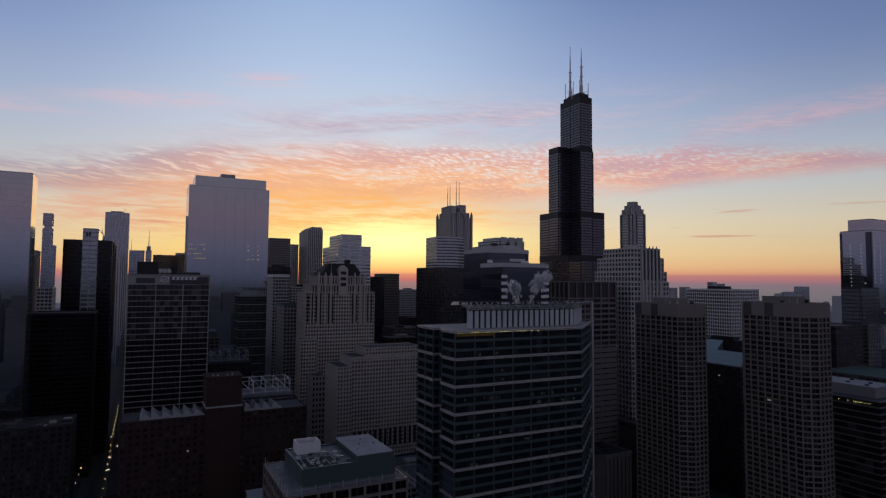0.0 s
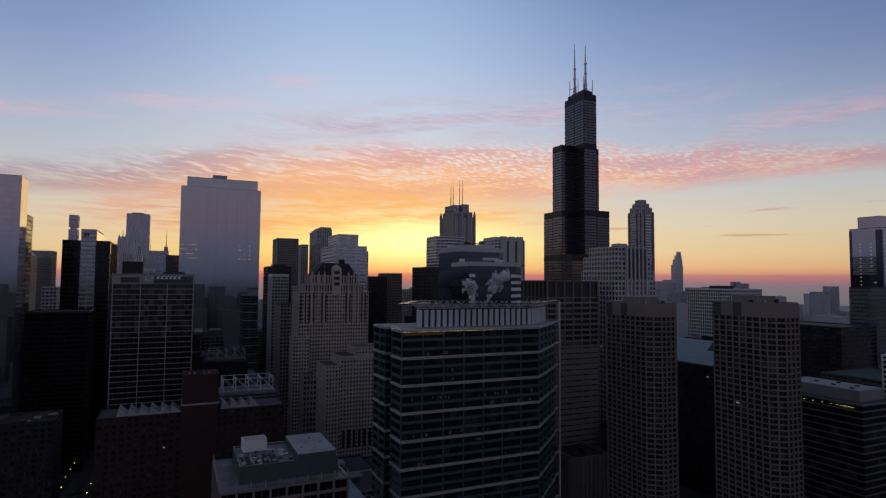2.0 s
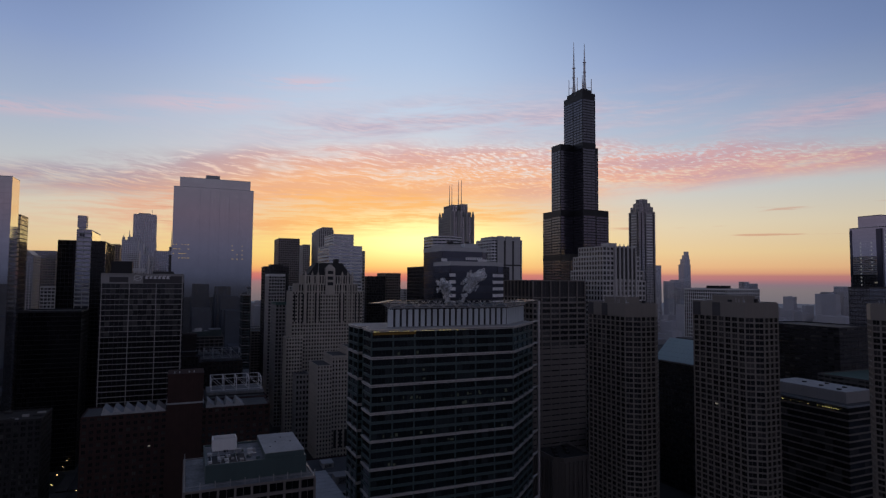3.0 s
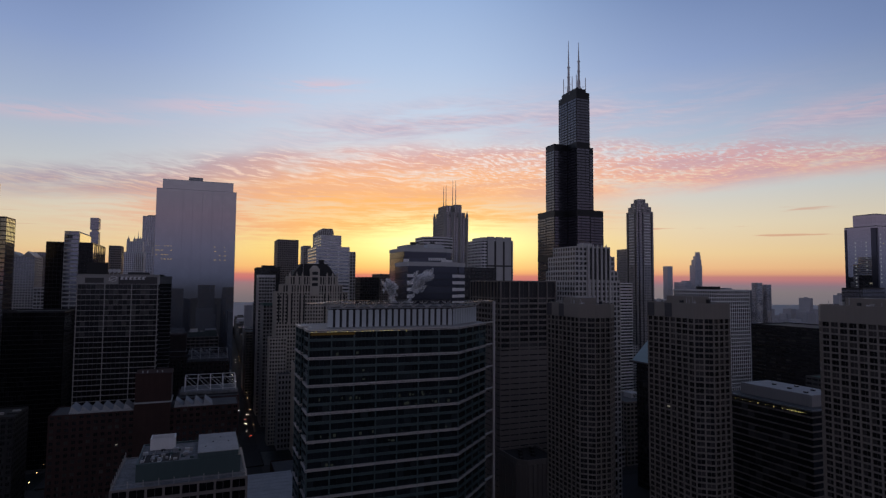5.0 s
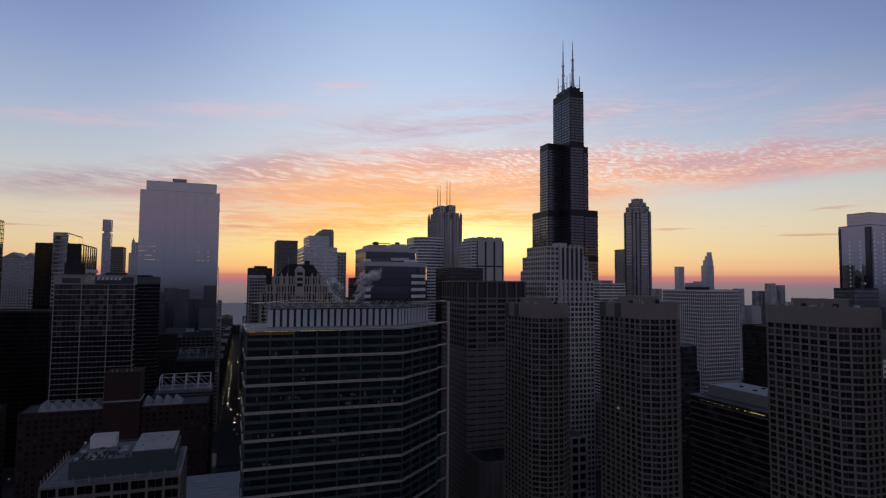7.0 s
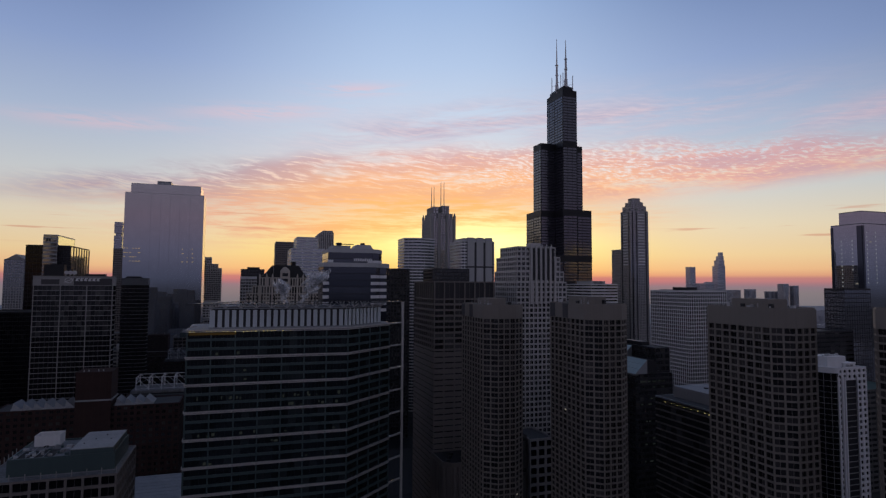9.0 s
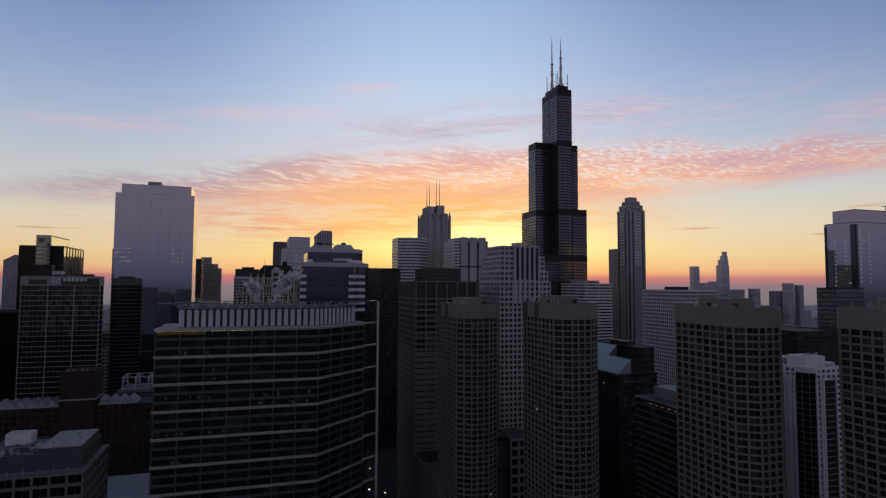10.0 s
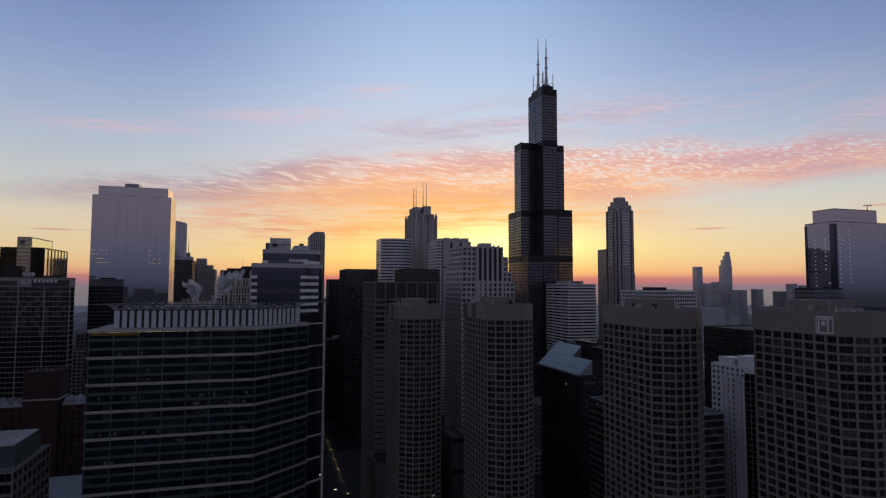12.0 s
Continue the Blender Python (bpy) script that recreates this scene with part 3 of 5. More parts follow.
# ---- glass office block with a fin screen on its roof ----
def fin_block():
    own = thing("office_block", "green-glass office block with pale bands and a finned roof screen", "office building")
    foot = [(125, 229), (197.5, 228.5), (224, 253), (224, 268), (125, 268), (125, 250.5), (128.5, 250.5), (128.5, 242), (125, 242)]
    z1, fh = 143.3, 4.05
    core = inset(foot, 0.5)
    part("wall", Mesh().prism(core, 0, z1 - 0.2), "dark", own)
    nfl = int(z1 / fh)
    singles = 0
    rest = Mesh()
    for ei, (p, u, o, L) in enumerate(edges(foot)):
        n = max(1, round(L / 10.0))
        for k in range(nfl):
            zt = z1 - k * fh
            pale = k % 3 == 0
            band = Mesh()
            if pale:
                band.along(p, u, o, -0.1, L + 0.1, -0.6, 0.5, zt - 0.62, zt - 0.05)
                band.along(p, u, o, -0.1, L + 0.1, -0.6, 0.15, zt - 1.25, zt - 0.9)
            else:
                band.along(p, u, o, 0.02, L - 0.02, -0.6, 0.04, zt - 1.25, zt)
            part("spandrel_band", band, "alu" if pale else "teal", own, "pale metal ledge" if pale else "")
        mul = Mesh()
        for i in range(n + 1):
            c = i * L / n
            mul.along(p, u, o, max(0.03, c - 0.3), min(L - 0.03, c + 0.3), -0.6, 0.1, 0, z1 - 0.8)
        tagged(part("mullion", mul, "teal", own), kind="stuff")
        for k in range(nfl):
            zt = z1 - k * fh
            for i in range(n):
                m = 3 if L / n > 6 else 1
                for q in range(m):
                    a = (i + q / m) * L / n + (0.35 if q == 0 else 0.06)
                    b = (i + (q + 1) / m) * L / n - (0.35 if q == m - 1 else 0.06)
                    if b - a < 0.3:
                        continue
                    if ei in (0, 1) and singles < 200 and k < 10:
                        ob = new("window", pane_data(b - a, fh - 1.3, "green_pane"))
                        ob.parent = own
                        c = (a + b) / 2
                        ob.matrix_local = Matrix(((u[0], -o[0], 0, p[0] + u[0] * c - o[0] * 0.45), (u[1], -o[1], 0, p[1] + u[1] * c - o[1] * 0.45), (0, 0, 1, zt - fh), (0, 0, 0, 1)))
                        singles += 1
                    else:
                        rest.along(p, u, o, a, b, -0.46, -0.4, zt - fh, zt - 1.3)
    tagged(part("glazing", rest, "green", own), kind="stuff")
    part("roof", Mesh().prism(inset(foot, 0.6), z1 - 0.2, z1 + 0.1), "roof_pale", own)
    # roof screen
    scr = [(134, 233), (196, 232.5), (219, 254), (219, 264), (152, 264)]
    part("screen_wall", Mesh().prism(inset(scr, 0.6), z1 + 0.1, z1 + 9.4), "dark", own)
    for ei, (p, u, o, L) in enumerate(edges(scr)):
        n = max(2, round(L / 3.1))
        for i in range(n):
            c = (i + 0.5) * L / n
            fin = Mesh().along(p, u, o, c - 0.95, c + 0.95, -0.35, 0.1, z1 + 0.6, z1 + 8.4)
            fin.along(p, u, o, c - 0.12, c + 0.12, 0.1, 0.45, z1 + 0.4, z1 + 8.7)
            part("fin", fin, "screen", own, "pale metal louvre fin")
        rail = Mesh().along(p, u, o, 0, L, -0.3, 0.3, z1 + 0.15, z1 + 0.55)
        rail.along(p, u, o, 0.05, L - 0.05, -0.2, 0.6, z1 + 9.0, z1 + 9.4)
        part("screen_rail", rail, "steel", own)
    can = [(124, 231.5), (198, 228.4), (233, 260.5), (233, 270), (146, 270)]
    rim = Mesh()
    inn = inset(can, 3.5)
    for i in range(len(can)):
        j = (i + 1) % len(can)
        rim.hexa([can[i], can[j], inn[j], inn[i]], z1 + 11.2, z1 + 11.5)
    part("canopy", rim, "dark", own, "thin dark roof canopy")
    part("screen_roof", Mesh().prism(inset(scr, 1.0), z1 + 9.4, z1 + 9.7), "roof", own)
    for ei, (p, u, o, L) in enumerate(edges(scr)):
        n = max(2, round(L / 7))
        for i in range(n + 1):
            c = min(L - 0.2, max(0.2, i * L / n))
            a = Vector((p[0] + u[0] * c, p[1] + u[1] * c, z1 + 9.4))
            st = Mesh().bar(a, a + Vector((o[0] * 3.2, o[1] * 3.2, 1.9)), 0.2, 5)
            for du in (-2.4, 2.4):
                st.bar(a, a + Vector((u[0] * du + o[0] * 0.6, u[1] * du + o[1] * 0.6, 1.8)), 0.18, 5)
            st.bar(a, a + Vector((-o[0] * 2.0, -o[1] * 2.0, 1.9)), 0.14, 5)
            part("strut", st, "alu", own)
    # open frame on the south-west corner
    post = Mesh().box(232.6, 233.8, 260.4, 261.8, 0, z1 + 11.1)
    part("post", post, "alu", own, "tall pale corner post")
    for k in range(0, nfl, 3):
        zt = z1 - k * fh
        arm = Mesh()
        arm.hexa([(223.6, 253.4), (232.7, 260.4), (232.7, 261.6), (223.6, 255.4)], zt - 0.7, zt - 0.05)
        part("arm", arm, "alu", own)
    part("lit_window", Mesh().box(126, 146, 228.75, 228.9, z1 - 2.6, z1 - 1.5), "amber_dim", own, "row of dim amber ceilings")
    # down-lights under the top ledge
    for i in range(26):
        if i % 7 == 3 or i % 5 == 2:
            continue
        x = 126.5 + i * 1.75
        part("downlight", Mesh().box(x - 0.16, x + 0.16, 228.1, 228.35, z1 - 1.15, z1 - 0.95), "downlight", own, "small yellow down-light")
    lr = random.Random(17)
    for k in range(46):
        x, fl_ = lr.uniform(130, 195), lr.choice((2, 4, 5, 7, 7, 7, 7, 7, 8, 8, 8, 11, 12, 14))
        w, zb = lr.uniform(0.2, 0.7), z1 - (fl_ + 1) * fh + lr.uniform(0.2, 1.2)
        part("lit_window", Mesh().box(x - w, x + w, 228.86, 228.92, zb, zb + lr.uniform(0.5, 1.4)), "lit_dim", own, "dim lit office window")


fin_block()


# ---- four residential towers of tan precast, long octagons ----
PT = [(281.0, 247.1, 153.2), (310.7, 196.2, 155.2), (349.8, 129.8, 155.6), (378.5, 79.0, 156.2)]


def octagon(cx, cy, a=11.7, b=21.3, px=6.7, py=5.5):
    return [(cx - a + px, cy - b), (cx + a - px, cy - b), (cx + a, cy - b + py), (cx + a, cy + b - py), (cx + a - px, cy + b), (cx - a + px, cy + b), (cx - a, cy + b - py), (cx - a, cy - b + py)]


def residential_tower(cx, cy, z, idx):
    foot = octagon(cx, cy)
    own = building("apartment_tower", "tan precast apartment tower with gridded windows and blank crown", foot, z - 7.0, 2.75, (3.3, 4.3, 3.95, 4.3, 3.3, 4.3, 3.95, 4.3), 0.64, 0.7, 0.6, "tan", "home",
                   group="residential towers", cap=False, single=165, pane="home_pane", only=(0, 6, 7), lit=0.0015, seed=idx, pier_out=0.06)
    part("crown", Mesh().prism(inset(foot, -0.12), z - 7.0, z), "tan", own, "blank tan parapet band")
    roof_cap(own, inset(foot, 0.3), z, 0.5, 0.4, "roof", "tan")
    for a, b in ((-15.4, -10.6), (-3.0, 1.8)):
        if idx < 2:
            part("crown_panel", Mesh().box(cx - 11.7 - 0.3, cx - 11.7 - 0.1, cy - b, cy - a, z - 6.8, z + 0.1), "tan_dark", own, "dark panel set in the crown")
    part("plant_house", Mesh().box(cx - 5, cx + 5, cy - 9, cy + 9, z, z + 3.6), "tan", own)
    for k in range(4):
        an = Mesh().bar((cx - 7 + k * 3.3, cy - 12 + k * 5, z), (cx - 7 + k * 3.3, cy - 12 + k * 5, z + 2 + k % 2), 0.12)
        an.box(cx - 7.4 + k * 3.3, cx - 6.6 + k * 3.3, cy - 12.3 + k * 5, cy - 11.7 + k * 5, z, z + 1.0)
        part("roof_unit", an, "offwhite", own)
    # a square sign of plain strokes on the last tower
    if idx == 3:
        sx = cx - 11.7 - 0.16
        fr_ = Mesh()
        for a, b, c, d in ((-3.4, 3.4, 2.75, 3.0), (-3.4, 3.4, -3.0, -2.75), (-3.4, -3.15, -2.75, 2.75), (3.15, 3.4, -2.75, 2.75)):
            fr_.box(sx - 0.3, sx, cy - 12 + a * 0.85, cy - 12 + b * 0.85, z - 3.7 + c * 0.85 - 0.1, z - 3.7 + d * 0.85 + 0.1)
        sign = part("sign_frame", fr_, "white", own, "white square sign outline")
        for a, b, c, d in ((-2.2, -1.8, -2.0, 2.0), (-1.8, 2.2, 1.6, 2.0), (0.9, 1.3, -2.0, 1.5), (-1.0, 0.1, -0.2, 1.2)):
            part("sign_stroke", Mesh().box(sx - 0.22, sx, cy - 12 - b, cy - 12 - a, z - 3.7 + c, z - 3.7 + d), "white", sign)
    # roof clutter behind the parapet
    r = random.Random(idx + 40)
    for k in range(9):
        px, py = cx + r.uniform(-9, 8), cy + r.uniform(-15, 15)
        un = Mesh().box(px - 0.6, px + 0.6, py - 0.8, py + 0.8, z + 0.1, z + r.uniform(0.9, 2.2))
        part("roof_unit", un, r.choice(["offwhite", "granite", "dark"]), own)
    for k in range(5):
        px, py = cx - 10.8 + r.uniform(0, 1), cy + r.uniform(-15, 15)
        part("antenna", Mesh().bar((px, py, z), (px, py, z + r.uniform(2, 4.5)), 0.09, 5), "offwhite", own)
    return own


for i, (cx, cy, z) in enumerate(PT):
    residential_tower(cx, cy, z, i)

TAKEN = []


def sited(foot):
    TAKEN.append((min(p[0] for p in foot), max(p[0] for p in foot), min(p[1] for p in foot), max(p[1] for p in foot)))
    return foot


for q in ((114, 232, 228, 284), *[(x - 14, x + 14, y - 24, y + 24) for x, y, z in PT], (546, 616, 660, 729), (262, 300, 384, 506)):
    TAKEN.append(q)


def tiers(own, steps, fl, bay, pier, sill, rec, frame, glass, **kw):
    """Stacked storeys that step back; steps: outline, foot, top."""
    for k, (foot, lo, hi) in enumerate(steps):
        facade(own, foot, lo, hi, fl, bay, pier, sill, rec, frame, glass, **kw)
        roof_cap(own, foot, hi, 0.7, max(0.5, rec + 0.15), "roof", frame)


def bars(own, name, x0, x1, y, z0, z1, n, mat="white", thick=0.3, label="", slant=0.0):
    """A row of plain blocks that stands for lettering on a west wall."""
    w = (x1 - x0) / n
    for i in range(n):
        a = x0 + i * w
        part(name, Mesh().hexa([(a, y - thick), (a + w * 0.72, y - thick), (a + w * 0.72, y), (a, y)], z0, z1), mat, own, label)


# ---- broad office slab by the river, pale frame ----
boe = thing("office_tower", "pale concrete office tower with horizontal ledges and roof sign", "office building")
sited(rect(-9, 47, 479, 490))
facade(boe, rect(-9, 47, 479, 490), 0, 161.5, 4.05, 3.05, 0, 0.42, 0.9, "granite", "black_glass", pier_out=-0.8, sp_out=0.15, corner=1.2, core="black", lit=0.0003, seed=4, single=180, only=(0,))
for i in range(19):
    x = -8.8 + i * 3.09
    part("mullion", Mesh().box(x - 0.12, x + 0.12, 479.25, 479.9, 0, 161.5), "tan_dark", boe)
for i in range(4):
    x = -9 + 0.5 + i * 18.33
    part("column", Mesh().box(x - 0.28, x + 0.28, 478.9, 479.8, 0, 161.5), "granite", boe)
part("crown", Mesh().box(-9.1, 47.1, 478.9, 490.1, 161.5, 168.6), "granite", boe)
part("crown_louvre", Mesh().box(-3.5, 9, 478.75, 478.9, 162.5, 166.5), "tan_dark", boe)
part("crown_screen", Mesh().box(19, 46, 478.75, 478.9, 161.9, 167.4), "tan_dark", boe)
roof_cap(boe, rect(-9.1, 47.1, 478.9, 490.1), 168.6, 0.6, 0.5, "roof", "granite")
part("plant_house", Mesh().box(-3, 11, 482, 489, 168.7, 178.4), "black", boe)
part("plant_house", Mesh().box(25, 40, 483, 489, 168.7, 171.0), "dark", boe)
for i in range(6):
    a = 20.2 + i * 2.95
    lt = Mesh()
    for z0_, z1_, w_ in ((165.2, 165.9, 2.3), (165.9, 166.9, 1.6), (166.9, 167.6, 2.3)):
        k_ = (z0_ - 165.2) * 0.35
        lt.hexa([(a + k_, 478.3), (a + k_ + w_, 478.3), (a + k_ + w_, 478.7), (a + k_, 478.7)], z0_, z1_)
    part("sign_letter", lt, "white", boe, "white slanting roof-edge sign shape")
ring = Mesh()
for i in range(14):
    a, b = i * math.tau / 14, (i + 1) * math.tau / 14
    ring.bar((15.4 + 2.6 * math.cos(a), 478.4, 165.8 + 2.0 * math.sin(a)), (15.4 + 2.6 * math.cos(b), 478.4, 165.8 + 2.0 * math.sin(b)), 0.25, 5)
ring.bar((12.2, 478.4, 164.2), (18.8, 478.4, 167.2), 0.25, 5)
part("sign_ring", ring, "white", boe, "white ring-shaped sign mark")
for k in range(3):
    d = Mesh().bar((12 + k * 2.8, 484, 169), (12 + k * 2.8, 484, 171.4), 0.25)
    d.bar((12 + k * 2.8, 484, 171.4), (12.8 + k * 2.8, 482.4, 172.0), (0.4, 1.7), 12)
    part("dish", d, "offwhite", boe, "white satellite dish")

# ---- mirror-glass tower across the river ----
mir = thing("glass_tower", "tall mirror-glass tower reflecting the dusky western sky", "skyscraper")
sited(rect(36, 107, 572, 606))
facade(mir, rect(36, 107, 572, 606), 0, 252, 4.2, 5.07, 0.05, 0.05, 0.04, "mirror_dk", "mirror", pier_out=0.02, seed=9, skip=(1,))
part("end_wall", Mesh().box(106.9, 107.1, 572.1, 605.9, 0, 252), "smoke", mir, "dark glass end wall")
facade(mir, rect(41, 104, 572.6, 605), 252, 261, 4.5, 5.2, 0.05, 0.05, 0.04, "mirror_dk", "mirror", pier_out=0.02, seed=10)
roof_cap(mir, rect(36, 107, 572, 606), 252, 0.3, 0.6, "roof", "steel")
roof_cap(mir, rect(41, 104, 572.6, 605), 261, 0.3, 0.6, "roof", "steel")
part("plant_house", Mesh().box(63.5, 76, 576, 592, 261, 265), "steel", mir)
for x in (59, 67.7, 76.3, 85, 94.5):
    part("seam", Mesh().box(x - 0.2, x + 0.2, 571.86, 571.97, 150, 251.5), "mirror_dk", mir, "dark joint between glass bays")
mr = random.Random(6)
for z in (184.8, 188.9, 193.1, 197.3):
    for k in range(9):
        x = 36.6 + k * 5.07 * 0.5 if k < 6 else 88 + (k - 6) * 4.6
        if mr.random() < 0.75:
            part("lit_window", Mesh().box(x, x + mr.uniform(0.8, 2.2), 571.86, 571.95, z, z + 0.55), "amber", mir, "dim amber lit window")
for k in range(7):
    part("lit_window", Mesh().box(70 + k * 1.7, 70.5 + k * 1.7, 571.86, 571.95, 239 + (k * 5) % 9, 239.5 + (k * 5) % 9), "lit", mir)

# ---- river-bend glass tower ----
rp = thing("glass_tower", "tall pale mirror-glass tower by the river bend", "skyscraper")
sited(rect(-126, -71, 499, 520))
facade(rp, rect(-126, -71, 499, 520), 0, 240, 4.1, 4.6, 0.07, 0.22, 0.05, "mirror_dk", "mirror", pier_out=0.03, seed=11, skip=(1,))
part("end_wall", Mesh().box(-71.1, -70.9, 499.1, 519.9, 0, 240), "mirror_dk", rp, "dark glass end wall")
roof_cap(rp, rect(-126, -71, 499, 520), 240, 0.5, 0.5, "roof", "steel")
for x in (-112, -90):
    part("seam", Mesh().box(x - 0.3, x + 0.3, 498.7, 498.96, 20, 232), "dark", rp)
building("glass_tower", "dark glass tower with a bright eastern edge", sited(rect(-100, -86, 596, 622)), 220, 4.1, 4.5, 0.3, 0.9, 0.2, "dark", "mirror_dk", seed=31)

# ---- dark office tower with a pale central bay ----
ey = thing("office_tower", "dark glass office tower with a pale central bay", "office building")
sited(rect(-66, -26, 645, 720))
facade(ey, rect(-66, -26, 645, 720), 0, 202, 4.1, 3.3, 0.35, 0.7, 0.2, "black", "black_glass", seed=12)
roof_cap(ey, rect(-66, -26, 645, 720), 202, 0.6, 0.5, "roof", "black")
facade(ey, rect(-50.5, -38, 643.5, 708), 60, 213, 4.1, 6.2, 0.5, 1.5, 0.2, "offwhite", "mirror_dk", seed=13)
roof_cap(ey, rect(-50.5, -38, 643.5, 708), 213, 0.6, 0.5, "roof", "offwhite")
bars(ey, "sign_letter", -48, -43.2, 643.4, 206.5, 209.6, 2, "dark", 0.2, "dark roof sign shape")
for k in range(7):
    part("glass_panel", Mesh().box(-25.95, -25.6, 646.2 + k * 10.5, 654.6 + k * 10.5, 90, 201), "mirror_dk", ey, "mirror-glass strip catching the sunrise")
    part("fin", Mesh().box(-25.9, -25.1, 655.0 + k * 10.5, 656.0 + k * 10.5, 90, 201.5), "black", ey)
part("glass_panel", Mesh().box(-38.0, -37.7, 646, 706, 203, 212), "mirror_dk", ey, "mirror-glass strip catching the sunrise")

# ---- twin-crowned tower with spires ----
fr = thing("skyscraper", "dark granite tower with twin crowns and thin spires", "skyscraper")
sited(rect(407, 444, 762, 806))
tiers(fr, [(rect(407, 444, 762, 806), 0, 262), (rect(409, 442, 766, 802), 262, 270), (rect(411.5, 420, 768, 800), 270, 280), (rect(426, 437, 768, 800), 270, 282)], 4.0, 3.6, 1.5, 1.2, 0.4, "granite", "mirror_dk", seed=14)
for x, y in ((407.5, 762.5), (443.5, 762.5), (407.5, 805.5), (443.5, 805.5), (419, 762.2), (432, 762.2)):
    t = Mesh().box(x - 1.6, x + 1.6, y - 1.6, y + 1.6, 150, 266)
    t.prism(rect(x - 1.6, x + 1.6, y - 1.6, y + 1.6), 266, 272, rect(x - 0.2, x + 0.2, y - 0.2, y + 0.2))
    part("turret", t, "granite", fr)
for x, h in ((414, 312), (418, 314), (429, 322), (434, 322)):
    part("spire", Mesh().bar((x, 784, 279), (x, 784, h), (0.7, 0.25), 6), "offwhite", fr, "thin pale spire")

# ---- granite tower with an octagonal lantern crown ----
lan = thing("skyscraper", "grey granite tower crowned by a stepped octagonal lantern", "skyscraper")
sited(rect(712, 748, 700, 752))


def octo(cx, cy, r, c=0.42):
    k = r * c
    return [(cx - k, cy - r), (cx + k, cy - r), (cx + r, cy - k), (cx + r, cy + k), (cx + k, cy + r), (cx - k, cy + r), (cx - r, cy + k), (cx - r, cy - k)]


tiers(lan, [(octo(730, 716, 16.8, 0.72), 0, 280), (octo(730, 716, 14.6, 0.7), 280, 288), (octo(730, 716, 11.7, 0.6), 288, 294.5), (octo(730, 716, 7.8, 0.6), 294.5, 301)], 4.0, 3.2, 1.1, 1.3, 0.4, "granite", "mirror_dk", seed=15)
tiers(lan, [(rect(712.5, 746, 728, 752), 0, 221), (rect(744, 748.6, 706, 728), 0, 221)], 4.0, 3.4, 1.1, 1.5, 0.4, "granite", "mirror_dk", seed=16)
for a in range(8):
    x, y = 730 + 16.2 * math.cos(a * math.pi / 4 + 0.39), 716 + 16.2 * math.sin(a * math.pi / 4 + 0.39)
    part("turret", Mesh().bar((x, y, 262), (x, y, 284), 1.9, 8), "granite", lan)
    px_, py_ = 730 + 12.6 * math.cos(a * math.pi / 4 + 0.39), 716 + 12.6 * math.sin(a * math.pi / 4 + 0.39)
    part("pinnacle", Mesh().bar((px_, py_, 286), (px_, py_, 292), (1.3, 0.5), 6), "granite", lan)
    part("turret_light", Mesh().bar((x * 1.0, y, 276), (x, y, 278.4), 2.0, 8), "mirror", lan)

for p_, u_, o_, L_ in list(edges(octo(730, 716, 16.8, 0.72))):
    for c_ in ((L_ * 0.14, L_ * 0.86) if L_ > 12 else (L_ * 0.5,)):
        part("slot", Mesh().along(p_, u_, o_, c_ - 0.9, c_ + 0.9, -0.1, 0.14, 30, 279), "black", lan, "tall dark window slot")
    if L_ > 12:
        for k_ in range(18):
            part("ledge", Mesh().along(p_, u_, o_, L_ * 0.26, L_ * 0.74, 0.0, 0.3, 196 + k_ * 4.6, 197.6 + k_ * 4.6), "white", lan, "pale stone ledge")

# ---- grey stone tower with stepped shoulders ----
chk = thing("office_tower", "grey stone office tower with stepped shoulders and square windows", "office building")
sited(rect(340, 382, 336, 379))
facade(chk, rect(340, 382, 336, 379), 0, 166, 3.9, 3.5, 1.05, 1.3, 0.5, "check", "glass", seed=17, single=180, only=(0, 3), lit=0.002)
roof_cap(chk, rect(340, 382, 336, 379), 166, 0.7, 0.8, "roof", "check")
tiers(chk, [(rect(340.2, 380, 336.2, 377), 166, 174), (rect(340.4, 377, 336.4, 374), 174, 185), (rect(340.6, 373, 336.6, 367), 185, 192.5)], 3.9, 3.5, 1.05, 1.3, 0.5, "check", "glass", seed=18)
for i in range(6):
    x = 352 + i * 4.0
    part("rib", Mesh().box(x - 0.8, x + 0.8, 335.0, 336.3, 150, 193.5 if i < 5 else 186), "check", chk, "tall pale stone rib")
    if i < 5:
        part("slot", Mesh().box(x + 0.9, x + 3.1, 335.7, 336.1, 168, 192), "dark", chk, "tall dark window slot")
part("roof_house", Mesh().box(363, 371.5, 357, 366, 192.6, 197.4), "check", chk, "plain stone roof house")
for i in range(5):
    part("finial", Mesh().bar((354 + i * 4.0, 337.5, 192.5), (354 + i * 4.0, 337.5, 195.2), (0.7, 0.3)), "check", chk)

# ---- brown granite tower with a louvred top ----
brn = thing("office_tower", "brown granite office tower with a tall louvred top", "office building")
sited(rect(274, 320, 331, 382))
facade(brn, rect(274, 320, 331, 382), 0, 118, 4.0, (7.66, 7.66, 5.1, 5.1), 1.0, 3.15, 0.2, "bronze", "glass", seed=19, pier_out=0.1)
facade(brn, rect(274, 320, 331, 382), 118, 153.5, 4.0, (7.66, 7.66, 5.1, 5.1), 0.8, 1.4, 0.7, "bronze", "glass", seed=20, single=160, only=(0, 3), pier_out=0.1)
facade(brn, rect(274, 320, 331, 382), 153.5, 166, 12.5, (7.66, 7.66, 5.1, 5.1), 0.8, 0.9, 0.9, "bronze", "black", seed=21, single=30, only=(0, 3), pane="dark", pier_out=0.1)
